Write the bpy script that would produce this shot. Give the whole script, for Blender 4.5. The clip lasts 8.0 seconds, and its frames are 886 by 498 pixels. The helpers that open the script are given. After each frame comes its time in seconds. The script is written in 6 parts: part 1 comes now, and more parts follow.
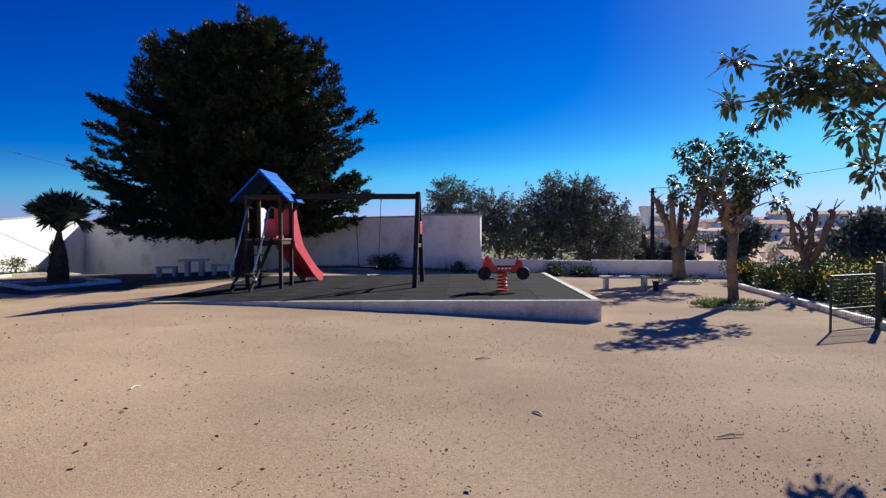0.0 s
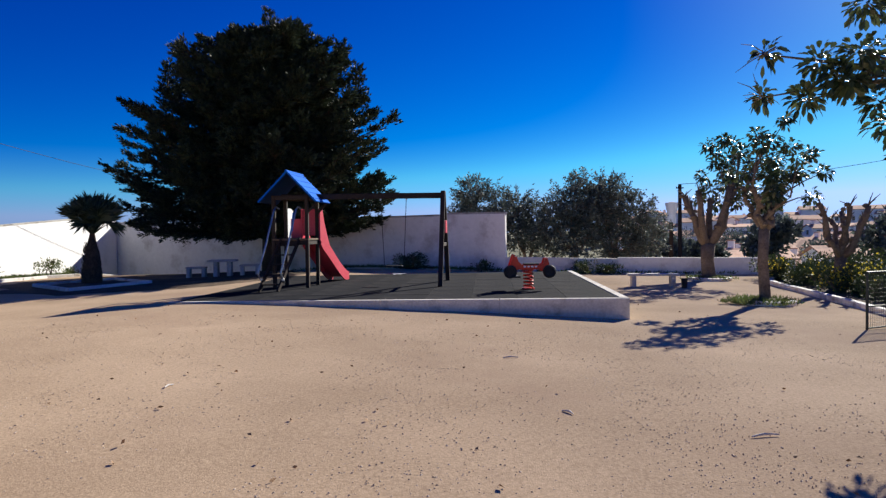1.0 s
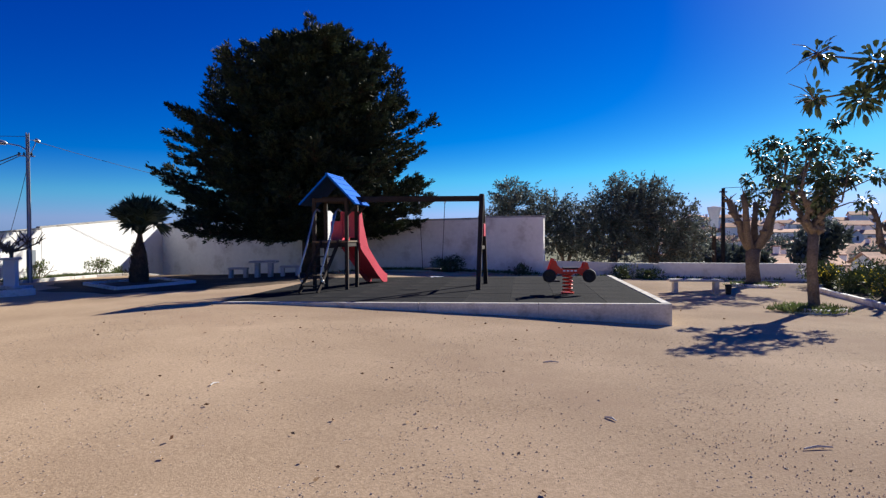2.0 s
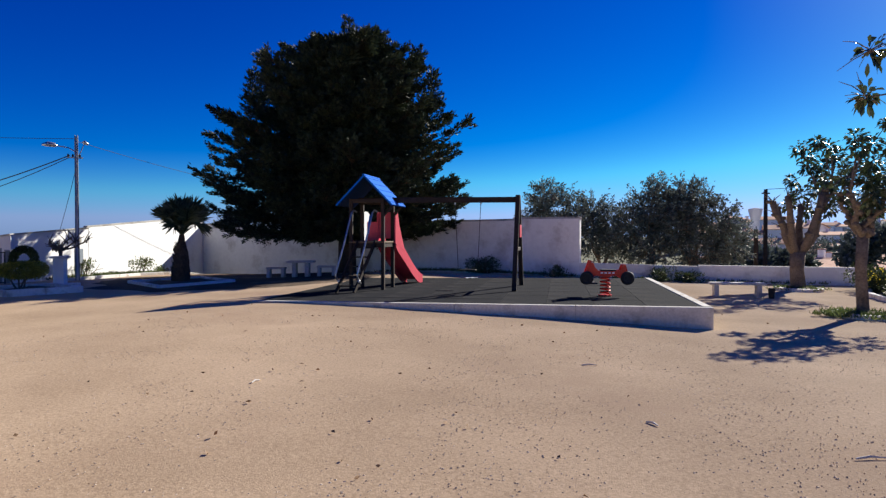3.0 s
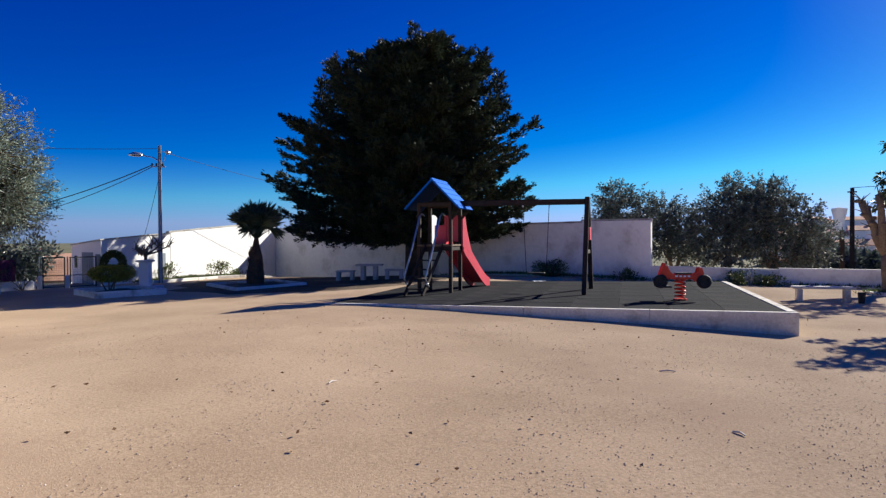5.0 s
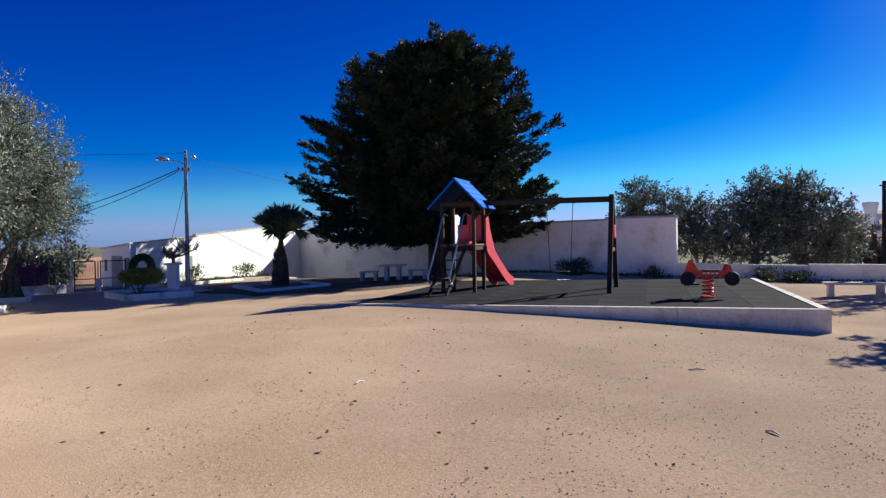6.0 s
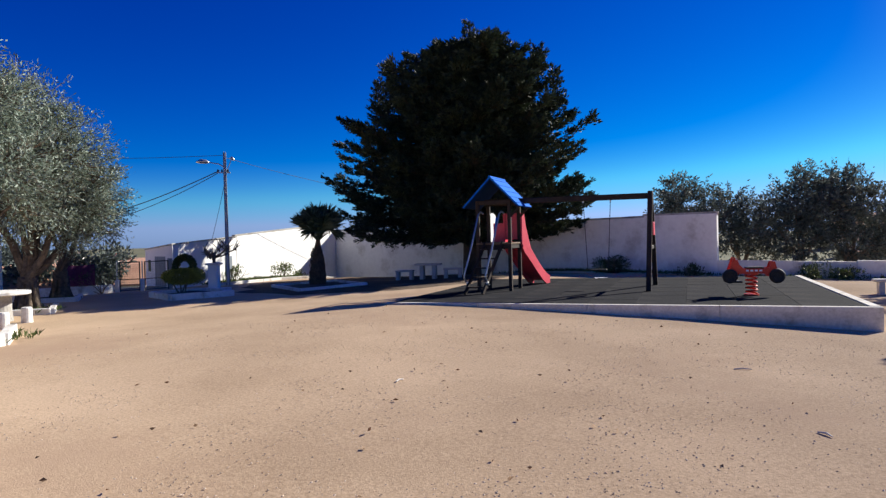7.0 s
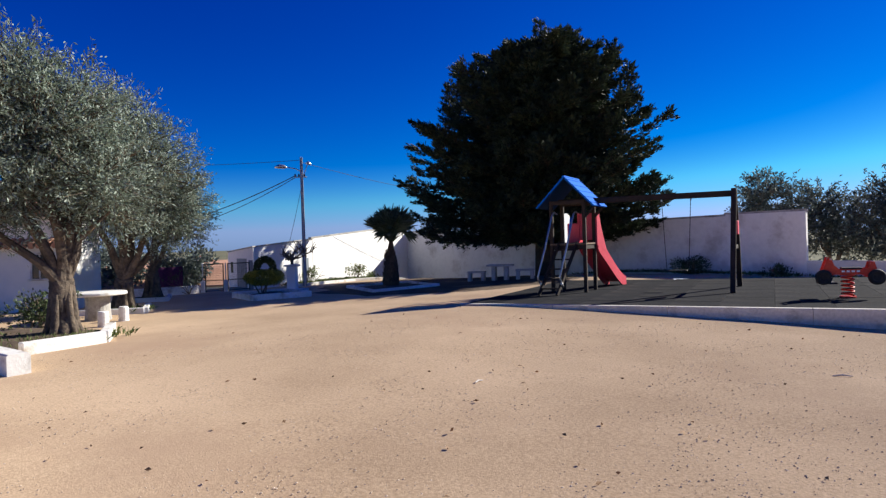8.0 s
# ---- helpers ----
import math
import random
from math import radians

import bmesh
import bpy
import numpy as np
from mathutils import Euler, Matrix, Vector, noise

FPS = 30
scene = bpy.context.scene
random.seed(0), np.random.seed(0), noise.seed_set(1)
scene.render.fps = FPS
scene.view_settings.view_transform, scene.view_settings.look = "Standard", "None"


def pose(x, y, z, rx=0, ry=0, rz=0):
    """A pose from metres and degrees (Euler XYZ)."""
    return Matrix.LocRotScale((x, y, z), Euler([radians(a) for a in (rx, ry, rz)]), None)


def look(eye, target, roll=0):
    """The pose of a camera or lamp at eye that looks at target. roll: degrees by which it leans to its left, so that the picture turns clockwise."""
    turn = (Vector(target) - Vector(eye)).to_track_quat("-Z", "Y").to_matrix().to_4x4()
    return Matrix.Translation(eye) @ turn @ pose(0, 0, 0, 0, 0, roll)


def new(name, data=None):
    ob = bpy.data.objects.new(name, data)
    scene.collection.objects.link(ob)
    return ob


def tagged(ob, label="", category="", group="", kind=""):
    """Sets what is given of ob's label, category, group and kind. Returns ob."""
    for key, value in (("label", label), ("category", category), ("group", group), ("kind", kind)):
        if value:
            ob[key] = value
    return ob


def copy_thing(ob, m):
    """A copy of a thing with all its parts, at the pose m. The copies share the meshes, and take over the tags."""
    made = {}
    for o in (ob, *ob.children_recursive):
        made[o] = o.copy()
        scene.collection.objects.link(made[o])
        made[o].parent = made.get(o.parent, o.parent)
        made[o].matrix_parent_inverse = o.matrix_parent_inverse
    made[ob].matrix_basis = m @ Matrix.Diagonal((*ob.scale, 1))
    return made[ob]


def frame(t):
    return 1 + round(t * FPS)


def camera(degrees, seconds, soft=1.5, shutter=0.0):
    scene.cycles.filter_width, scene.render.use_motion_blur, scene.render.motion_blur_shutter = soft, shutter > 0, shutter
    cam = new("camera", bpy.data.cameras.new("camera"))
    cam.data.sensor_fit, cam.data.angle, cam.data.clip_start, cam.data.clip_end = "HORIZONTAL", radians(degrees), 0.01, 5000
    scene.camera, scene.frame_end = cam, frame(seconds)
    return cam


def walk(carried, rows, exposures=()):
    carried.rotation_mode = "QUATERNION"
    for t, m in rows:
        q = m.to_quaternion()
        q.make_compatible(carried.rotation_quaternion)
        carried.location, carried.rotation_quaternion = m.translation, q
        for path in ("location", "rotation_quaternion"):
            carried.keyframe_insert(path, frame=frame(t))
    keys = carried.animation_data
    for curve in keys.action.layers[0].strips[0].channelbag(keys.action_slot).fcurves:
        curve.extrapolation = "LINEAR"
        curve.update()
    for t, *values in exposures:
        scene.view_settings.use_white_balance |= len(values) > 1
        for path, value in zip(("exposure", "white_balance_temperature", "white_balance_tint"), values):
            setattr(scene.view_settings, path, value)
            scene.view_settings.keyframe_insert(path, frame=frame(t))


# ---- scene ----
cam = camera(70.0, 8.0, soft=1.35)
PATH = [
    (0.0, pose(0.0, 0.0, 1.7, 88.58, 0.18, -0.26)),
    (0.5, pose(-0.021, 0.0, 1.7, 88.35, 0.52, 0.98)),
    (1.0, pose(-0.036, -0.001, 1.7, 88.48, 0.70, 1.91)),
    (1.5, pose(-0.058, -0.002, 1.7, 88.54, 0.89, 3.13)),
    (2.0, pose(-0.089, -0.004, 1.7, 88.79, 0.28, 5.20)),
    (3.5, pose(-0.162, -0.013, 1.7, 88.87, 0.59, 9.35)),
    (4.0, pose(-0.185, -0.017, 1.7, 88.91, 1.22, 10.61)),
    (4.5, pose(-0.217, -0.023, 1.7, 89.10, 0.70, 12.50)),
    (6.0, pose(-0.275, -0.038, 1.7, 89.19, 1.00, 16.03)),
    (6.5, pose(-0.295, -0.043, 1.7, 89.19, 1.67, 17.09)),
    (7.0, pose(-0.328, -0.054, 1.7, 89.14, 1.44, 19.09)),
    (7.5, pose(-0.38, -0.073, 1.7, 89.05, 1.70, 22.32)),
    (8.0, pose(-0.429, -0.094, 1.7, 89.43, 1.80, 25.33)),
]
walk(cam, PATH, [(0.0, 0.82, 6500, 10), (4.0, 0.85, 6500, 10), (8.0, 0.92, 6500, 10)])

# ---- world and sun ----
SUN_AZ, SUN_EL = 37.5, 29.2          # degrees clockwise from +y, and above the horizon
world = bpy.data.worlds.new("World")
scene.world = world
world.use_nodes = True
wn = world.node_tree
sky = wn.nodes.new("ShaderNodeTexSky")
sky.sky_type = "NISHITA"
sky.sun_disc = False
sky.sun_elevation = radians(SUN_EL)
sky.sun_rotation = radians(SUN_AZ)
sky.air_density, sky.dust_density, sky.ozone_density, sky.altitude = 0.85, 0.7, 6.5, 1800
rich = wn.nodes.new("ShaderNodeHueSaturation")
rich.inputs["Hue"].default_value, rich.inputs["Saturation"].default_value = 0.510, 1.36
wn.links.new(sky.outputs[0], rich.inputs["Color"])
split, join = wn.nodes.new("ShaderNodeSeparateColor"), wn.nodes.new("ShaderNodeCombineColor")
wn.links.new(rich.outputs[0], split.inputs[0])
deep, cap, top = wn.nodes.new("ShaderNodeMath"), wn.nodes.new("ShaderNodeMath"), wn.nodes.new("ShaderNodeMath")
deep.operation, cap.operation, top.operation = "POWER", "SMOOTH_MIN", "MULTIPLY"
deep.inputs[1].default_value = 1.7      # a deeper blue away from the sun
scale_g = wn.nodes.new("ShaderNodeMath")
scale_g.operation = "MULTIPLY"
scale_g.inputs[1].default_value = 0.66
top.inputs[1].default_value = 0.66
cap.inputs[2].default_value = 1.0
wn.links.new(split.outputs[1], deep.inputs[0])
wn.links.new(deep.outputs[0], scale_g.inputs[0])
wn.links.new(split.outputs[2], top.inputs[0])
wn.links.new(scale_g.outputs[0], cap.inputs[0])
wn.links.new(top.outputs[0], cap.inputs[1])
less_r, share, low_r = wn.nodes.new("ShaderNodeMath"), wn.nodes.new("ShaderNodeMath"), wn.nodes.new("ShaderNodeMath")
less_r.operation, share.operation, low_r.operation = "MULTIPLY", "MULTIPLY", "SMOOTH_MIN"
less_r.inputs[1].default_value, share.inputs[1].default_value, low_r.inputs[2].default_value = 1.15, 0.66, 0.3
wn.links.new(split.outputs[0], less_r.inputs[0])
wn.links.new(cap.outputs[0], share.inputs[0])
wn.links.new(less_r.outputs[0], low_r.inputs[0])
wn.links.new(share.outputs[0], low_r.inputs[1])
wn.links.new(low_r.outputs[0], join.inputs[0])
wn.links.new(cap.outputs[0], join.inputs[1])
blue = wn.nodes.new("ShaderNodeMath")
blue.operation = "MULTIPLY"
blue.inputs[1].default_value = 1.15
wn.links.new(split.outputs[2], blue.inputs[0])
wn.links.new(blue.outputs[0], join.inputs[2])
wn.links.new(join.outputs[0], wn.nodes["Background"].inputs[0])
wn.nodes["Background"].inputs[1].default_value = 0.052
sun = new("sun", bpy.data.lights.new("sun", "SUN"))
sun.data.energy, sun.data.angle, sun.data.color = 5.0, radians(0.53), (1.0, 0.945, 0.83)
_s = Vector((math.sin(radians(SUN_AZ)) * math.cos(radians(SUN_EL)), math.cos(radians(SUN_AZ)) * math.cos(radians(SUN_EL)), math.sin(radians(SUN_EL))))
sun.matrix_world = look(_s * 60, (0, 0, 0))


# ---- materials ----
def surf(name, c1, c2, s1=0.8, s2=14.0, rough=0.85, bump=0.3, metal=0.0, vary=0.0, island=False, stain=None, stain_scale=0.5, bump_scale=None, spec=0.3, dist=0.01):
    """Two colours mixed by a coarse and a fine noise, with fine relief; an optional third colour in stains."""
    m = bpy.data.materials.new(name)
    m.use_nodes = True
    nt = m.node_tree
    n, l = nt.nodes, nt.links
    b = n["Principled BSDF"]
    b.inputs["Roughness"].default_value = rough
    b.inputs["Metallic"].default_value = metal
    b.inputs["Specular IOR Level"].default_value = spec
    tc = n.new("ShaderNodeTexCoord")
    big, fine = n.new("ShaderNodeTexNoise"), n.new("ShaderNodeTexNoise")
    for t, s, d in ((big, s1, 5), (fine, s2, 4)):
        t.inputs["Scale"].default_value, t.inputs["Detail"].default_value = s, d
        l.new(tc.outputs["Object"], t.inputs["Vector"])
    add = n.new("ShaderNodeMath")
    add.operation = "ADD"
    l.new(big.outputs["Fac"], add.inputs[0])
    l.new(fine.outputs["Fac"], add.inputs[1])
    rng = n.new("ShaderNodeMapRange")
    rng.inputs["From Min"].default_value, rng.inputs["From Max"].default_value = 0.72, 1.28
    l.new(add.outputs[0], rng.inputs["Value"])
    mix = n.new("ShaderNodeMix")
    mix.data_type = "RGBA"
    mix.inputs["A"].default_value, mix.inputs["B"].default_value = (*c1, 1), (*c2, 1)
    l.new(rng.outputs[0], mix.inputs["Factor"])
    out = mix.outputs["Result"]
    if stain:
        st = n.new("ShaderNodeTexNoise")
        st.inputs["Scale"].default_value, st.inputs["Detail"].default_value, st.inputs["Roughness"].default_value = stain_scale, 8, 0.65
        l.new(tc.outputs["Object"], st.inputs["Vector"])
        r2 = n.new("ShaderNodeMapRange")
        r2.inputs["From Min"].default_value, r2.inputs["From Max"].default_value = 0.52, 0.68
        l.new(st.outputs["Fac"], r2.inputs["Value"])
        m2 = n.new("ShaderNodeMix")
        m2.data_type = "RGBA"
        l.new(r2.outputs[0], m2.inputs["Factor"])
        l.new(out, m2.inputs["A"])
        m2.inputs["B"].default_value = (*stain, 1)
        out = m2.outputs["Result"]
    if vary:
        src = n.new("ShaderNodeNewGeometry").outputs["Random Per Island"] if island else n.new("ShaderNodeObjectInfo").outputs["Random"]
        vr = n.new("ShaderNodeMapRange")
        vr.inputs["To Min"].default_value, vr.inputs["To Max"].default_value = 1 - vary, 1 + vary
        l.new(src, vr.inputs["Value"])
        hsv = n.new("ShaderNodeHueSaturation")
        l.new(vr.outputs[0], hsv.inputs["Value"])
        l.new(out, hsv.inputs["Color"])
        out = hsv.outputs[0]
    l.new(out, b.inputs["Base Color"])
    if bump:
        bp = n.new("ShaderNodeBump")
        bp.inputs["Strength"].default_value, bp.inputs["Distance"].default_value = bump, dist
        h = fine
        if bump_scale:
            h = n.new("ShaderNodeTexNoise")
            h.inputs["Scale"].default_value, h.inputs["Detail"].default_value = bump_scale, 6
            l.new(tc.outputs["Object"], h.inputs["Vector"])
        l.new(h.outputs["Fac"], bp.inputs["Height"])
        l.new(bp.outputs[0], b.inputs["Normal"])
    return m


def leaf(name, c1, c2, rough=0.5, through_light=0.25, spec=0.4, value=0.35):
    """Leaf surface: each leaf its own tint, some light passing through."""
    m = bpy.data.materials.new(name)
    m.use_nodes = True
    n, l = m.node_tree.nodes, m.node_tree.links
    b = n["Principled BSDF"]
    b.inputs["Roughness"].default_value = rough
    b.inputs["Specular IOR Level"].default_value = spec
    g = n.new("ShaderNodeNewGeometry")
    mix = n.new("ShaderNodeMix")
    mix.data_type = "RGBA"
    mix.inputs["A"].default_value, mix.inputs["B"].default_value = (*c1, 1), (*c2, 1)
    l.new(g.outputs["Random Per Island"], mix.inputs["Factor"])
    tc = n.new("ShaderNodeTexCoord")
    t = n.new("ShaderNodeTexNoise")
    t.inputs["Scale"].default_value = 1.1
    l.new(tc.outputs["Object"], t.inputs["Vector"])
    vr = n.new("ShaderNodeMapRange")
    vr.inputs["From Min"].default_value, vr.inputs["From Max"].default_value = 0.3, 0.7
    vr.inputs["To Min"].default_value, vr.inputs["To Max"].default_value = 1 - value, 1 + value
    l.new(t.outputs["Fac"], vr.inputs["Value"])
    hsv = n.new("ShaderNodeHueSaturation")
    l.new(vr.outputs[0], hsv.inputs["Value"])
    l.new(mix.outputs["Result"], hsv.inputs["Color"])
    l.new(hsv.outputs[0], b.inputs["Base Color"])
    if through_light:
        tr = n.new("ShaderNodeBsdfTranslucent")
        l.new(hsv.outputs[0], tr.inputs["Color"])
        ms = n.new("ShaderNodeMixShader")
        ms.inputs[0].default_value = through_light
        l.new(b.outputs[0], ms.inputs[1])
        l.new(tr.outputs[0], ms.inputs[2])
        l.new(ms.outputs[0], n["Material Output"].inputs["Surface"])
    return m


SAND = surf("sandy_ground", (0.39, 0.277, 0.178), (0.65, 0.482, 0.32), 0.35, 38.0, 0.95, 0.4, stain=(0.45, 0.315, 0.21), stain_scale=0.22, bump_scale=70, spec=0.05, dist=0.012)
SAND.node_tree.nodes["Principled BSDF"].inputs["Diffuse Roughness"].default_value = 0.5
FIELD = surf("dry_grass_land", (0.06, 0.075, 0.035), (0.17, 0.15, 0.085), 0.02, 0.3, 0.95, 0.0)
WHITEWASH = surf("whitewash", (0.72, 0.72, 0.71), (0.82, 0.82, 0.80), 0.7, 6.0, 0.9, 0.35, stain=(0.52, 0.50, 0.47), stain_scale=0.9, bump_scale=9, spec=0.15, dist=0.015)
# brighter copy of the whitewash, painting in the sunlight on the west wall
SUNLIT_WASH = surf("sunlit_whitewash", (0.82, 0.82, 0.81), (0.88, 0.88, 0.87), 0.7, 6.0, 0.9, 0.25, stain=(0.74, 0.73, 0.71), stain_scale=0.7, bump_scale=9, spec=0.15, dist=0.012)
OLDWASH = surf("stained_whitewash", (0.60, 0.59, 0.57), (0.76, 0.75, 0.72), 0.8, 5.0, 0.9, 0.4, stain=(0.17, 0.15, 0.13), stain_scale=0.8, bump_scale=8, spec=0.15, dist=0.02)
KERB = surf("white_painted_kerb", (0.66, 0.65, 0.62), (0.82, 0.81, 0.78), 1.5, 18.0, 0.85, 0.4, vary=0.08, stain=(0.42, 0.37, 0.31), stain_scale=2.5, bump_scale=25)
CONC = surf("weathered_concrete", (0.30, 0.29, 0.27), (0.50, 0.48, 0.45), 1.2, 20.0, 0.9, 0.5, vary=0.10, stain=(0.17, 0.155, 0.14), stain_scale=1.4, bump_scale=30)
CONC_LIGHT = surf("pale_concrete", (0.44, 0.42, 0.39), (0.62, 0.59, 0.55), 1.6, 22.0, 0.9, 0.5, vary=0.08, stain=(0.28, 0.25, 0.21), stain_scale=2.0, bump_scale=30)
RUBBER = surf("grey_rubber_tile", (0.011, 0.012, 0.015), (0.022, 0.023, 0.028), 1.0, 60.0, 0.95, 0.5, vary=0.05, stain=(0.036, 0.034, 0.034), stain_scale=0.8, bump_scale=120, spec=0.06)
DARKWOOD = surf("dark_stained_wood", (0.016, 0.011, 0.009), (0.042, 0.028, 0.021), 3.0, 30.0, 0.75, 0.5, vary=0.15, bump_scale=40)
DECKWOOD = surf("brown_deck_board", (0.13, 0.085, 0.055), (0.22, 0.15, 0.10), 3.0, 30.0, 0.8, 0.4, vary=0.12)
BLUE = surf("blue_painted_panel", (0.002, 0.105, 0.50), (0.004, 0.15, 0.62), 2.0, 25.0, 0.8, 0.1, vary=0.05, spec=0.08)
# blue darkened as if shaded, for the underside of the tower roof
SHADED_BLUE = surf("shaded_blue_board", (0.006, 0.025, 0.085), (0.01, 0.04, 0.12), 2.0, 25.0, 0.8, 0.1, spec=0.08)
RED = surf("faded_red_plastic", (0.55, 0.045, 0.075), (0.68, 0.085, 0.12), 2.0, 25.0, 0.5, 0.08, vary=0.05)
RIDER_RED = surf("red_painted_metal", (0.50, 0.035, 0.02), (0.66, 0.07, 0.03), 3.0, 25.0, 0.45, 0.08)
WHITE_PANEL = surf("white_plastic", (0.74, 0.75, 0.77), (0.84, 0.85, 0.86), 2.0, 20.0, 0.5, 0.05)
STEEL = surf("galvanised_steel", (0.42, 0.43, 0.44), (0.58, 0.59, 0.60), 3.0, 40.0, 0.38, 0.08, metal=0.9)
DARKMETAL = surf("dark_green_metal", (0.020, 0.030, 0.028), (0.045, 0.055, 0.05), 3.0, 40.0, 0.55, 0.1, metal=0.3)
BLACKRUB = surf("black_rubber", (0.012, 0.012, 0.013), (0.03, 0.03, 0.03), 4.0, 40.0, 0.7, 0.2)
BARK = surf("grey_brown_bark", (0.10, 0.075, 0.055), (0.23, 0.18, 0.135), 3.0, 22.0, 0.95, 1.0, bump_scale=16, dist=0.03)
OLIVEBARK = surf("gnarled_olive_bark", (0.045, 0.036, 0.03), (0.15, 0.115, 0.085), 2.5, 12.0, 0.95, 1.0, stain=(0.27, 0.20, 0.13), stain_scale=1.6, bump_scale=9, dist=0.05)
PALMBARK = surf("shaggy_palm_bark", (0.05, 0.035, 0.025), (0.13, 0.09, 0.06), 5.0, 40.0, 0.95, 1.0, vary=0.25)
CONIFERBARK = surf("dark_conifer_bark", (0.035, 0.026, 0.02), (0.085, 0.062, 0.045), 3.0, 20.0, 0.95, 1.0, bump_scale=14, dist=0.03)
SOIL = surf("dark_bed_soil", (0.06, 0.045, 0.032), (0.14, 0.10, 0.07), 2.0, 20.0, 0.98, 0.8, bump_scale=20, dist=0.03)
# needle litter with the conifer's shade painted into its colour
SHADED_LITTER = surf("shaded_needle_earth", (0.050, 0.034, 0.023), (0.115, 0.078, 0.050), 0.9, 30.0, 0.98, 0.7, stain=(0.20, 0.136, 0.09), stain_scale=0.6, bump_scale=60, dist=0.02)
STONE = surf("pale_gravel", (0.34, 0.26, 0.19), (0.62, 0.52, 0.42), 5.0, 60.0, 0.9, 0.3, vary=0.4, island=True)
DRYLEAF = surf("dry_brown_leaf", (0.13, 0.075, 0.04), (0.26, 0.16, 0.085), 6.0, 60.0, 0.8, 0.2, vary=0.4, island=True)
TERRACOTTA = surf("terracotta_tile", (0.40, 0.21, 0.14), (0.55, 0.33, 0.23), 0.6, 6.0, 0.9, 0.4, vary=0.18, stain=(0.25, 0.16, 0.12), stain_scale=0.4)
HOUSEWHITE = surf("white_house_wall", (0.78, 0.78, 0.77), (0.86, 0.85, 0.83), 0.3, 3.0, 0.9, 0.1, vary=0.06)
DOORGREY = surf("blue_grey_painted_metal", (0.17, 0.20, 0.24), (0.24, 0.27, 0.31), 1.5, 20.0, 0.5, 0.1, vary=0.08)
DARKGLASS = surf("dark_window_glass", (0.02, 0.025, 0.03), (0.03, 0.035, 0.04), 1.0, 5.0, 0.12, 0.0, spec=0.6)
CABLE = surf("black_cable", (0.012, 0.012, 0.013), (0.02, 0.02, 0.02), 3.0, 30.0, 0.7, 0.0)
PURPLE = surf("dark_purple_fabric", (0.06, 0.012, 0.05), (0.11, 0.025, 0.085), 1.5, 12.0, 0.8, 0.2)
CONIFER = leaf("conifer_needles", (0.013, 0.025, 0.017), (0.050, 0.066, 0.034), 0.6, 0.10, 0.25, 0.5)
OLIVELEAF = leaf("olive_leaf", (0.075, 0.105, 0.065), (0.33, 0.40, 0.335), 0.5, 0.22, 0.35, 0.3)
FAROLIVE = leaf("far_olive_leaf", (0.045, 0.058, 0.050), (0.15, 0.18, 0.165), 0.6, 0.25, 0.25, 0.35)
BIGLEAF = leaf("glossy_loquat_leaf", (0.025, 0.048, 0.020), (0.080, 0.108, 0.048), 0.36, 0.22, 0.6, 0.3)
PALMLEAF = leaf("palm_fan_leaf", (0.035, 0.055, 0.030), (0.10, 0.13, 0.075), 0.5, 0.15, 0.3, 0.3)
SHRUB = leaf("shrub_leaf", (0.030, 0.050, 0.020), (0.085, 0.115, 0.040), 0.6, 0.12, 0.3, 0.35)
THINWHITE = leaf("translucent_white_plastic", (0.80, 0.81, 0.83), (0.84, 0.85, 0.86), 0.5, 0.85, 0.3, 0.03)
YELLOW = leaf("yellow_blossom", (0.55, 0.42, 0.03), (0.75, 0.62, 0.08), 0.6, 0.3, 0.2, 0.2)
TOPIARY = leaf("yellow_green_topiary_leaf", (0.14, 0.17, 0.03), (0.42, 0.40, 0.08), 0.5, 0.25, 0.3, 0.3)
WEED = leaf("weed_leaf", (0.05, 0.085, 0.025), (0.17, 0.20, 0.07), 0.6, 0.25, 0.2, 0.35)


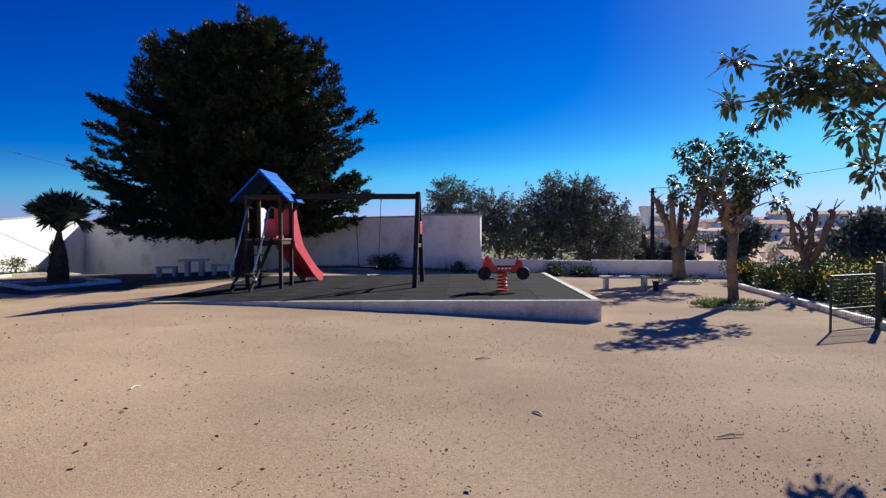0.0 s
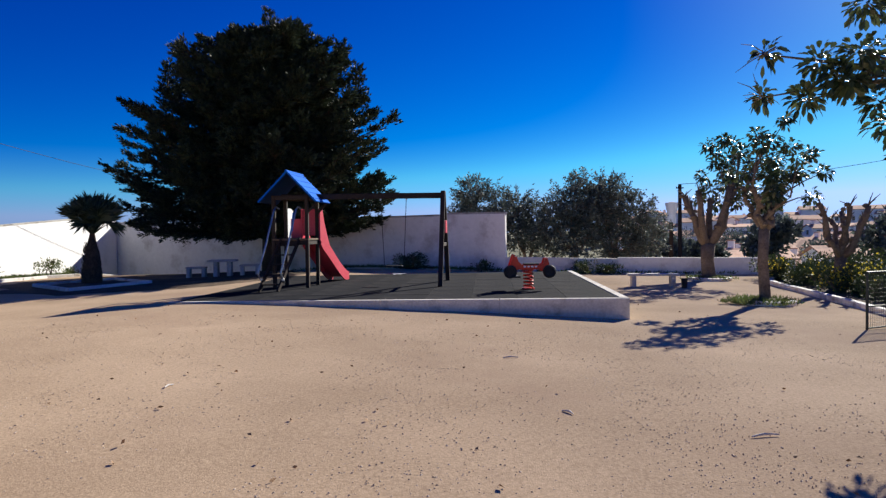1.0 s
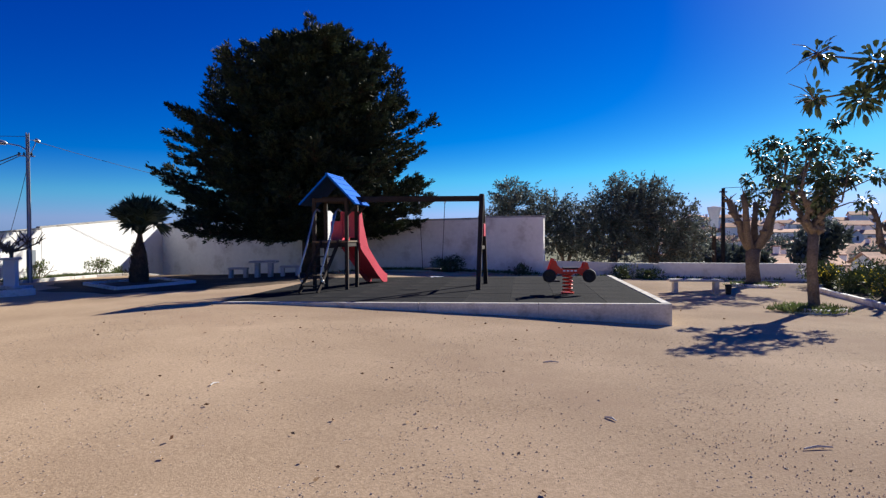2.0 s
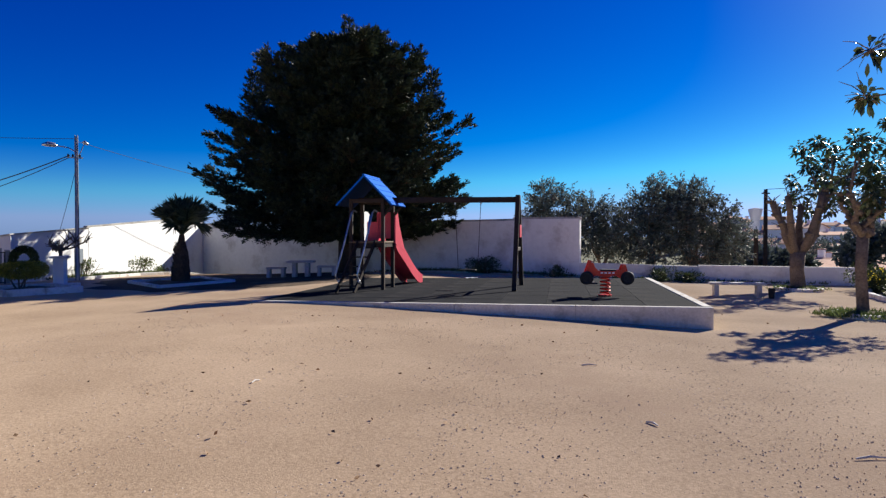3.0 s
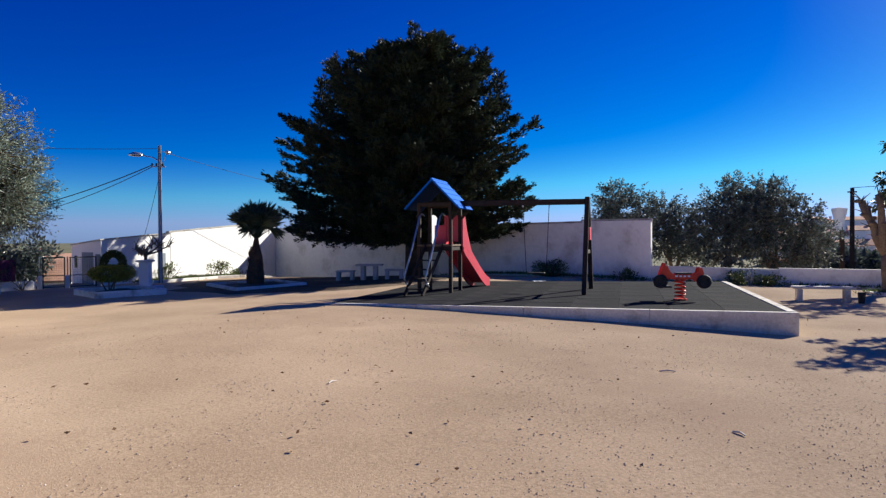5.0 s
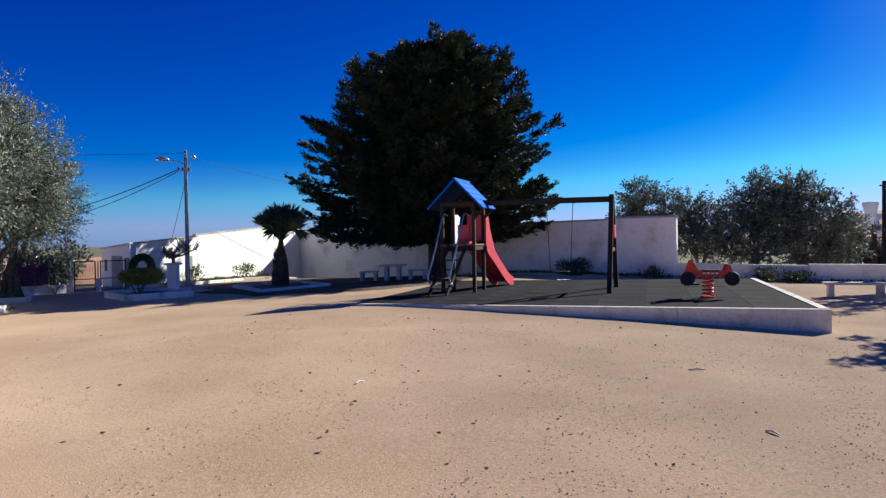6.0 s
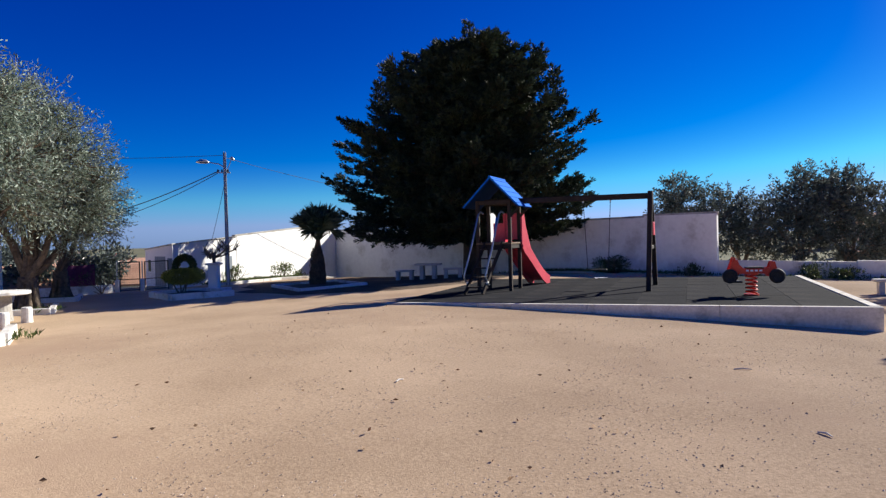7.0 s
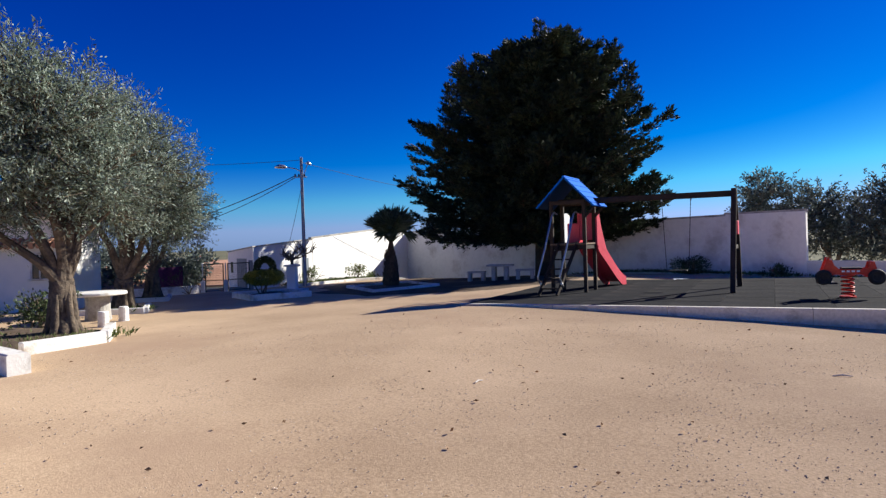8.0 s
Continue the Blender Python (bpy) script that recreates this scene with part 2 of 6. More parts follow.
# ---- mesh helpers ----
class Build:
    """Collects points and faces for one mesh."""

    def __init__(self):
        self.v, self.f = [], []

    def add(self, vs, fs):
        k = len(self.v)
        self.v += [tuple(p) for p in vs]
        self.f += [tuple(i + k for i in f) for f in fs]
        return self

    def box(self, c, s, m=None, bev=0.012):
        """Box with chamfered edges: centre, sizes, and a turn."""
        h = [d / 2 for d in s]
        b = min(bev, min(h) * 0.45)
        vs, ix = [], {}
        for sx in (-1, 1):
            for sy in (-1, 1):
                for sz in (-1, 1):
                    for a in range(3):
                        p = [sx * (h[0] - b), sy * (h[1] - b), sz * (h[2] - b)]
                        p[a] = (sx, sy, sz)[a] * h[a]
                        ix[sx, sy, sz, a] = len(vs)
                        vs.append(p)
        fs = []
        for a in range(3):
            o1, o2 = (a + 1) % 3, (a + 2) % 3
            for s0 in (-1, 1):
                q = []
                for u, w in ((-1, -1), (1, -1), (1, 1), (-1, 1)):
                    k = [0, 0, 0]
                    k[a], k[o1], k[o2] = s0, u, w
                    q.append(ix[(*k, a)])
                fs.append(q if s0 > 0 else q[::-1])
            for u in (-1, 1):
                for w in (-1, 1):
                    k1, k2 = [0, 0, 0], [0, 0, 0]
                    k1[o1], k1[o2], k2[o1], k2[o2] = u, w, u, w
                    k1[a], k2[a] = -1, 1
                    q = [ix[(*k1, o1)], ix[(*k2, o1)], ix[(*k2, o2)], ix[(*k1, o2)]]
                    fs.append(q if u * w < 0 else q[::-1])
        for sx in (-1, 1):
            for sy in (-1, 1):
                for sz in (-1, 1):
                    q = [ix[sx, sy, sz, a] for a in range(3)]
                    fs.append(q if sx * sy * sz > 0 else q[::-1])
        m = m or Matrix()
        c = Vector(c)
        return self.add([c + m.to_3x3() @ Vector(p) for p in vs], fs)

    def beam(self, a, b, w, d=None, bev=0.01, up=(0, 0, 1)):
        """Squared timber from a to b."""
        a, b = Vector(a), Vector(b)
        z = (b - a).normalized()
        u = Vector(up)
        if abs(z.dot(u)) > 0.98:
            u = Vector((0, 1, 0))
        x = u.cross(z).normalized()
        y = z.cross(x)
        m = Matrix((x, y, z)).transposed().to_4x4()
        return self.box((a + b) / 2, (w, d or w, (b - a).length), m, bev)

    def tube(self, pts, radii, seg=8, wob=0.0, rng=None, cap=True):
        """Round bar along points, with a radius at each."""
        pts = [Vector(p) for p in pts]
        if not isinstance(radii, (list, tuple)):
            radii = [radii] * len(pts)
        vs, fs = [], []
        ref = None
        for i, p in enumerate(pts):
            d = (pts[min(i + 1, len(pts) - 1)] - pts[max(i - 1, 0)]).normalized()
            if ref is None:
                ref = d.orthogonal().normalized()
            ref = (ref - d * ref.dot(d))
            ref = ref.normalized() if ref.length > 1e-6 else d.orthogonal().normalized()
            y = d.cross(ref)
            for k in range(seg):
                a = 2 * math.pi * k / seg
                r = radii[i] * (1 + (rng.uniform(-wob, wob) if wob else 0))
                vs.append(p + ref * (math.cos(a) * r) + y * (math.sin(a) * r))
        n = len(pts)
        for i in range(n - 1):
            for k in range(seg):
                fs.append((i * seg + k, i * seg + (k + 1) % seg, (i + 1) * seg + (k + 1) % seg, (i + 1) * seg + k))
        if cap:
            fs.append(tuple(range(seg))[::-1])
            fs.append(tuple((n - 1) * seg + k for k in range(seg)))
        return self.add(vs, fs)

    def slab(self, outline, z0, z1):
        """Upright prism over an outline that runs anticlockwise."""
        n = len(outline)
        vs = [(x, y, z0) for x, y in outline] + [(x, y, z1) for x, y in outline]
        fs = [tuple(range(n))[::-1], tuple(range(n, 2 * n))] + [(i, (i + 1) % n, n + (i + 1) % n, n + i) for i in range(n)]
        return self.add(vs, fs)

    def mesh(self, name, smooth=False):
        me = bpy.data.meshes.new(name)
        me.from_pydata(self.v, [], self.f)
        if smooth:
            me.polygons.foreach_set("use_smooth", [True] * len(me.polygons))
        me.update()
        return me


def part(name, b, material, parent=None, label="", smooth=False):
    """One mesh object, from a Build or a mesh, under a thing or a part."""
    me = b.mesh(name, smooth) if isinstance(b, Build) else b
    if not me.materials:
        me.materials.append(material)
    ob = new(name, me)
    if parent:
        ob.parent = parent
    return tagged(ob, label)


def thing(name, x, y, z, turn, label, category, group=""):
    """An empty at a thing's base, to hold its parts."""
    ob = new(name)
    ob.empty_display_size = 0.2
    ob.matrix_basis = pose(x, y, z, 0, 0, turn)
    return tagged(ob, label, category, group)


def structure(name, b, material, label, category, smooth=False):
    return tagged(part(name, b, material, None, "", smooth), label, category, "", "structure")


def leaves(name, centres, dirs, length, width, seed, fold=0.25, droop=0.0):
    """A mesh of folded four-cornered leaves: from each centre along its direction."""
    r = np.random.default_rng(seed)
    c, d = np.asarray(centres, float), np.asarray(dirs, float)
    n = len(c)
    d = d / np.maximum(np.linalg.norm(d, axis=1, keepdims=True), 1e-6)
    d[:, 2] -= droop
    side = np.cross(d, r.normal(size=(n, 3)))
    side /= np.maximum(np.linalg.norm(side, axis=1, keepdims=True), 1e-6)
    nor = np.cross(d, side)
    L = (np.asarray(length) * r.uniform(0.7, 1.25, n))[:, None]
    W = (np.asarray(width) * r.uniform(0.75, 1.25, n))[:, None]
    mid = c + d * L * 0.45
    v = np.stack([c, mid + side * W / 2 + nor * W * fold, c + d * L, mid - side * W / 2 + nor * W * fold], 1).reshape(-1, 3)
    k = np.arange(n)[:, None] * 4
    t = np.concatenate([k + [0, 1, 2], k + [0, 2, 3]], 1).reshape(-1)
    me = bpy.data.meshes.new(name)
    me.vertices.add(n * 4)
    me.vertices.foreach_set("co", v.astype(np.float32).ravel())
    me.loops.add(n * 6)
    me.loops.foreach_set("vertex_index", t.astype(np.int32))
    me.polygons.add(n * 2)
    me.polygons.foreach_set("loop_start", np.arange(0, n * 6, 3, dtype=np.int32))
    me.update(calc_edges=True)
    return me


def broad_leaves(name, centres, dirs, length, width, seed, droop=0.1):
    """A mesh of broad six-cornered leaves, folded along the midrib and bent down at the tip."""
    r = np.random.default_rng(seed)
    c, d = np.asarray(centres, float), np.asarray(dirs, float)
    n = len(c)
    d = d / np.maximum(np.linalg.norm(d, axis=1, keepdims=True), 1e-6)
    side = np.cross(d, np.array([0, 0, 1.0]) + r.normal(size=(n, 3)) * 0.45)
    side /= np.maximum(np.linalg.norm(side, axis=1, keepdims=True), 1e-6)
    nor = np.cross(side, d)
    L = (length * r.uniform(0.7, 1.25, n))[:, None]
    W = (width * r.uniform(0.8, 1.2, n))[:, None]
    down = np.array([0, 0, -1.0]) * L * droop
    v = np.stack([c, c + d * L * 0.35 + side * W * 0.40 + nor * W * 0.10, c + d * L * 0.72 + side * W * 0.50 + nor * W * 0.12 + down * 0.6, c + d * L + down * 1.6, c + d * L * 0.72 - side * W * 0.50 + nor * W * 0.12 + down * 0.6, c + d * L * 0.35 - side * W * 0.40 + nor * W * 0.10, c + d * L * 0.60 + down * 0.4], 1).reshape(-1, 3)
    k = np.arange(n)[:, None] * 7
    t = np.concatenate([k + q for q in ([0, 1, 6], [1, 2, 6], [2, 3, 6], [3, 4, 6], [4, 5, 6], [5, 0, 6])], 1).reshape(-1)
    me = bpy.data.meshes.new(name)
    me.vertices.add(n * 7)
    me.vertices.foreach_set("co", v.astype(np.float32).ravel())
    me.loops.add(n * 18)
    me.loops.foreach_set("vertex_index", t.astype(np.int32))
    me.polygons.add(n * 6)
    me.polygons.foreach_set("loop_start", np.arange(0, n * 18, 3, dtype=np.int32))
    me.update(calc_edges=True)
    return me


def smooth_step(a, b, x):
    t = min(max((x - a) / (b - a), 0.0), 1.0)
    return t * t * (3 - 2 * t)


def ground_z(x, y):
    """Height of the ground: the park's slight swell, then falling land and a far rise."""
    z = smooth_step(2, 10, y) * float(np.interp(x, [-40, -12, -9, -6, 0, 4, 9, 14], [0, 0, 0.09, 0.2, 0.08, -0.05, -0.14, -0.14]))
    r = math.hypot(x, y)
    az = math.degrees(math.atan2(x, y))
    out = max(smooth_step(28, 34, y - 0.1 * x), smooth_step(12.5, 17, x), smooth_step(-21, -28, x))
    far = smooth_step(40, 95, r) * -4.5 + smooth_step(95, 300, r) * (10.5 * smooth_step(4, 16, az) * smooth_step(75, 50, az) + 1.0)
    if r > 28:
        z = z * (1 - out) + out * (-0.9 + far)
    elif out:
        z -= 0.9 * out * smooth_step(0, 28, r)
    return z


# ---- ground ----
def ground_sheet():
    rings = [0, 1, 2, 3, 4, 5, 6, 7, 8, 9, 10, 11, 12, 13, 14, 15, 16, 17.5, 19, 20.5, 22, 23.5, 25, 27, 29, 31, 33, 36, 40, 45, 52, 60, 72, 90, 110, 135, 165, 200, 250, 300, 400, 600, 1000, 1800, 3500]
    seg = 144
    b = Build()
    vs, fs = [(0, 0, 0)], []
    for i, r in enumerate(rings[1:]):
        for k in range(seg):
            a = 2 * math.pi * k / seg
            x, y = r * math.sin(a), r * math.cos(a)
            z = ground_z(x, y)
            if r < 34:
                z += 0.012 * noise.noise((x * 0.7, y * 0.7, 0)) + 0.006 * noise.noise((x * 2.3, y * 2.3, 3))
            vs.append((x, y, z))
    for k in range(seg):
        fs.append((0, 1 + (k + 1) % seg, 1 + k))
    for i in range(len(rings) - 2):
        o, p = 1 + i * seg, 1 + (i + 1) * seg
        for k in range(seg):
            fs.append((o + k, o + (k + 1) % seg, p + (k + 1) % seg, p + k))
    b.add(vs, fs)
    ob = structure("ground", b, SAND, "sandy compacted earth of a village park, scattered with pebbles", "ground", True)
    ob.data.materials.append(FIELD)
    for p in ob.data.polygons:
        c = p.center
        if math.hypot(c.x, c.y) > 45 or c.x > 17 or c.y - 0.1 * c.x > 34:
            p.material_index = 1
    return ob


ground_sheet()


# ---- boundary walls ----
def wall_between(name, a, b, tops, foot, thick, material, label, cap=0.0):
    """A wall from a to b whose top follows heights given along it."""
    a, b = Vector((*a, 0)), Vector((*b, 0))
    d = (b - a)
    nrm = Vector((-d.y, d.x, 0)).normalized() * thick
    bd = Build()
    n = len(tops)
    vs = []
    for i, (s, z) in enumerate(tops):
        p = a + d * s
        wob = 0.012 * noise.noise((p.x * 0.9, p.y * 0.9, 7))
        vs += [(p.x, p.y, foot), (p.x, p.y, z + wob), (p.x + nrm.x, p.y + nrm.y, z + wob), (p.x + nrm.x, p.y + nrm.y, foot)]
    fs = [(3, 2, 1, 0)]
    for i in range(n - 1):
        o, q = 4 * i, 4 * i + 4
        for k in range(4):
            fs.append((o + k, o + (k + 1) % 4, q + (k + 1) % 4, q + k))
    fs.append(tuple(4 * (n - 1) + k for k in range(4)))
    bd.add(vs, fs)
    ob = structure(name, bd, material, label, "wall")
    if cap:
        cb = Build()
        for (s0, z0), (s1, z1) in zip(tops[:-1], tops[1:]):
            p, q = a + d * s0, a + d * s1
            o = nrm / 2
            cb.beam((p.x + o.x, p.y + o.y, z0 + cap / 2), (q.x + o.x, q.y + o.y, z1 + cap / 2), thick + 0.06, cap, 0.01)
        part("coping", cb, CONC, ob, "thin dark weathered coping")
    return ob


CORNER, WALL_END = (-18.3, 32.7), (1.68, 26.55)
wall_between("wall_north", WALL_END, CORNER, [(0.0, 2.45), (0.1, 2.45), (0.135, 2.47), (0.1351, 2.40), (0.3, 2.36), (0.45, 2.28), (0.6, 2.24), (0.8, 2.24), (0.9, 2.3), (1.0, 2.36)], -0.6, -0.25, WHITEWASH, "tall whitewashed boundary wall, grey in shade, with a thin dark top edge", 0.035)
wall_between("wall_west", CORNER, (-18.79, 24.3), [(0.0, 2.72), (0.2, 2.6), (0.6, 2.35), (1.0, 2.08)], -0.6, -0.25, SUNLIT_WASH, "sunlit whitewashed boundary wall beside a garage", 0.035)
wall_between("wall_low_east", (1.68, 26.55), (6.3, 26.3), [(0.0, 0.62), (0.3, 0.6), (0.6, 0.56), (1.0, 0.52)], -0.6, 0.22, OLDWASH, "low stained whitewashed wall with flaking dark patches")
wall_between("wall_low_far", (6.3, 26.25), (12.2, 25.6), [(0.0, 0.57), (0.5, 0.55), (1.0, 0.54)], -0.6, 0.22, WHITEWASH, "low whitewashed park wall")


# ---- play platform ----
FR, FL, SIDE = Vector((3.13, 12.22, 0)), Vector((-6.75, 14.07, 0)), Vector((0.33, 8.44, 0))
U = (FL - FR)


def deck_z(x, y=0):
    """Height of the rubber deck, which tilts slightly along its front."""
    return 0.385 + (x - 3.12) * 0.0200


def deck_point(u, v, dz=0.0):
    p = FR + U * u + SIDE * v
    return Vector((p.x, p.y, deck_z(p.x) + dz))


def platform():
    b = Build()
    vs = [deck_point(u, v, -0.045) for u, v in ((0.012, 0.018), (0.99, 0.018), (0.99, 1.0), (0.012, 1.0))]
    vs += [Vector((p.x, p.y, -0.4)) for p in vs]
    b.add(vs, [(3, 2, 1, 0), (4, 5, 6, 7), (0, 1, 5, 4), (1, 2, 6, 5), (2, 3, 7, 6), (3, 0, 4, 7)])
    base = structure("play_platform", b, CONC, "raised concrete play platform paved with dark rubber tiles", "platform")
    # kerb blocks along the front and the open side
    n = 4
    for i in range(n):
        u0, u1 = i / n + 0.0006, (i + 1) / n - 0.0006
        p, q = deck_point(u0, 0), deck_point(u1, 0)
        k = Build()
        inner = SIDE.normalized() * 0.14
        vs = []
        for w in (p, q):
            vs += [(w.x, w.y, -0.4), (w.x, w.y, w.z - 0.008), (w.x + inner.x * 0.06, w.y + inner.y * 0.06, w.z + 0.006), (w.x + inner.x, w.y + inner.y, w.z + 0.006), (w.x + inner.x, w.y + inner.y, -0.4)]
        k.add(vs, [(0, 1, 2, 3, 4), (9, 8, 7, 6, 5), (1, 0, 5, 6), (2, 1, 6, 7), (3, 2, 7, 8), (4, 3, 8, 9)])
        part("kerb_block", k, CONC_LIGHT, base)
    n = 8
    for i in range(n):
        v0, v1 = max(i / n + 0.0006, 0.0186), (i + 1) / n - 0.0006
        p, q = deck_point(0, v0), deck_point(0, v1)
        k = Build()
        inner = U.normalized() * 0.16
        vs = []
        for w in (p, q):
            vs += [(w.x, w.y, -0.4), (w.x, w.y, w.z + 0.0), (w.x + inner.x * 0.06, w.y + inner.y * 0.06, w.z + 0.012), (w.x + inner.x, w.y + inner.y, w.z + 0.012), (w.x + inner.x, w.y + inner.y, -0.4)]
        k.add(vs, [(4, 3, 2, 1, 0), (5, 6, 7, 8, 9), (1, 6, 5, 0), (2, 7, 6, 1), (3, 8, 7, 2), (4, 9, 8, 3)])
        part("kerb_block", k, CONC_LIGHT, base)
    # rubber tiles, one shared mesh
    nu, nv = 10, 8
    du, dv = U / nu * 0.975, SIDE / nv * 0.975
    g = 0.006
    t = Build()
    vs = []
    for z, e in ((-0.04, 0), (-0.006, 0), (0.0, g)):
        for a, c in ((0, 0), (1, 0), (1, 1), (0, 1)):
            p = du * (a + (e if a == 0 else -e)) + dv * (c + (e if c == 0 else -e))
            vs.append((p.x, p.y, z + p.x * 0.0200))
    fs = [(8, 11, 10, 9)]
    for o in (0, 4):
        for k in range(4):
            fs.append((o + k, o + 4 + k, o + 4 + (k + 1) % 4, o + (k + 1) % 4))
    t.add(vs, fs)
    me = t.mesh("rubber_tile")
    me.materials.append(RUBBER)
    for i in range(nu):
        for j in range(nv):
            o = FR + U * (0.017 + i * 0.0973 + 0.0004) + SIDE * (0.019 + j * 0.1224)
            ob = new("rubber_tile", me)
            ob.parent = base
            ob.location = (o.x, o.y, deck_z(o.x) + random.uniform(-0.003, 0.003))


platform()


# ---- play tower with slide and swing ----
def play_set():
    ox, oy = -4.70, 17.45
    oz = deck_z(ox)
    root = thing("play_tower", ox, oy, oz, -4, "dark wooden play tower with blue gable roof, red slide and swing", "play equipment")
    sl = 0.0200  # the deck's tilt
    h = 0.46
    for sx in (-1, 1):
        for sy in (-1, 1):
            part("post", Build().beam((sx * h, sy * h, sl * sx * h), (sx * h, sy * h, 2.52), 0.095), DARKWOOD, root)
    deck = part("deck", Build().box((0, 0, 1.32), (1.02, 1.02, 0.05)), DECKWOOD, root, "brown wooden deck")
    for s in (-1, 1):
        part("deck_beam", Build().box((0, s * h, 1.24), (1.0, 0.05, 0.13)), DARKWOOD, root)
        part("deck_beam", Build().box((s * h, 0, 1.24), (0.05, 1.0, 0.13)), DARKWOOD, root)
        part("roof_beam", Build().box((0, s * h, 2.46), (1.0, 0.06, 0.11)), DARKWOOD, root)
        part("brace", Build().beam((h - 0.02, s * h, 2.0), (h + 0.32, s * h * 0.9, 2.38), 0.06), DARKWOOD, root)
    # gable roof: two blue panels with a ridge cap
    for s in (-1, 1):
        p = Build()
        e, r = Vector((s * 0.80, 0, 2.33)), Vector((0.0, 0, 3.14))
        d = (r - e).normalized()
        nn = Vector((d.z, 0, -d.x)) * (s)
        m = Matrix((Vector((0, 1, 0)), d, Vector((0, 1, 0)).cross(d))).transposed().to_4x4()
        p.box((e + r) / 2 + Vector((0, -0.06, 0)), (1.34, (r - e).length, 0.04), m, 0.008)
        pan = part("roof_panel", p, BLUE, root, "bright blue roof panel")
        dn = Vector((0, 1, 0)).cross(d)
        dn = dn if dn.z < 0 else -dn
        # added board whose dark colour stands for the shade beneath the panel
        part("roof_shade_board", Build().box((e + r) / 2 + dn * 0.034 + Vector((0, -0.06, 0)), (1.28, (r - e).length - 0.04, 0.02), m, 0.004), SHADED_BLUE, root, "dark blue board added as the shade under the roof")
        for i in range(5):
            c = e + (r - e) * ((i + 0.5) / 5)
            up = d.cross(Vector((0, 1, 0))) * (0.026 if s < 0 else -0.026)
            up = up if up.z > 0 else -up
            part("batten", Build().box(c + up + Vector((0, -0.06, 0)), (1.35, 0.02, 0.012), m, 0.003), BLUE, pan)
    part("ridge_cap", Build().tube([(0, -0.75, 3.15), (0, 0.63, 3.15)], 0.035, 8), BLUE, root)
    # side panels
    wp = Build()
    arch = [(-0.12, 1.36), (0.12, 1.36), (0.12, 2.12), (0.06, 2.19), (0.0, 2.21), (-0.06, 2.19), (-0.12, 2.12)]
    n = len(arch)
    vs = [(x - 0.37, h + 0.03, z) for x, z in arch] + [(x - 0.37, h + 0.04, z) for x, z in arch]
    wp.add(vs, [tuple(range(n)), tuple(range(2 * n - 1, n - 1, -1))] + [(i, n + i, n + (i + 1) % n, (i + 1) % n) for i in range(n)])
    part("back_panel", wp, THINWHITE, root, "white rounded panel")
    part("pennant_panel", Build().beam((0.02, -0.42, 1.55), (0.07, -0.40, 2.05), 0.10, 0.025, up=(1, 0, 0)), BLUE, root, "narrow bright blue guard panel")
    # slide: red side boards, bed and flared foot
    top, end, x0, x1 = 1.36, 0.13, 0.04, 0.52

    def sh(y):
        return 0.13 * (y - 0.5)

    prof = []
    for i in range(19):
        s = i / 18
        y = 0.50 + 2.05 * s
        z = top - (top - end) * (s ** 0.62 * 0.55 + 0.45 * (3 * s * s - 2 * s ** 3))
        if s > 0.9:
            z = max(z, end)
        prof.append((y, z))
    slide = part("slide", Build(), RED, root)
    bed = Build()
    vs, fs = [], []
    for y, z in prof:
        k = sh(y)
        vs += [(x0 + k, y, z), (x1 + k, y, z), (x1 + k, y, z - 0.03), (x0 + k, y, z - 0.03)]
    for i in range(len(prof) - 1):
        o = 4 * i
        for k in range(4):
            fs.append((o + k, o + 4 + k, o + 4 + (k + 1) % 4, o + (k + 1) % 4))
    bed.add(vs, fs)
    slide.data = bed.mesh("slide")
    slide.data.materials.append(RED)
    for x in (x0 - 0.02, x1 + 0.02):
        sb = Build()
        lo = [(y, max(z - 0.20, 0.02)) for y, z in prof]
        hi = [(y, z + 0.22 - 0.09 * (i / 18)) for i, (y, z) in enumerate(prof)]
        vs = []
        for (ya, za), (yb, zb) in zip(lo, hi):
            k = sh(ya)
            vs += [(x - 0.02 + k, ya, za), (x + 0.02 + k, ya, za), (x + 0.02 + k, yb, zb), (x - 0.02 + k, yb, zb)]
        fs = [(0, 1, 2, 3), tuple(len(vs) - 4 + k for k in (3, 2, 1, 0))]
        for i in range(len(prof) - 1):
            o = 4 * i
            for k in range(4):
                fs.append((o + k, o + 4 + k, o + 4 + (k + 1) % 4, o + (k + 1) % 4))
        part("slide_side", sb.add(vs, fs), RED, slide)
    # tall red entrance panels of the slide
    for x in (x0 - 0.02, x1 + 0.02):
        q = Build()
        o = [(0.44, 1.28), (0.44, 2.18), (0.60, 2.18), (0.72, 1.80), (0.90, 1.45), (1.15, 1.02)]
        n = len(o)
        vs = [(x - 0.022 + sh(y), y, z) for y, z in o] + [(x + 0.022 + sh(y), y, z) for y, z in o]
        q.add(vs, [tuple(range(n)), tuple(range(2 * n - 1, n - 1, -1))] + [(i, n + i, n + (i + 1) % n, (i + 1) % n) for i in range(n)])
        part("slide_shield", q, RED, slide)
    part("slide_arch", Build().box((0.28, 0.50, 1.80), (0.50, 0.05, 0.76)), RED, slide)
    part("entrance_panel", Build().box((-0.15, 0.50, 1.63), (0.34, 0.03, 0.55)), RED, root, "small red guard panel")
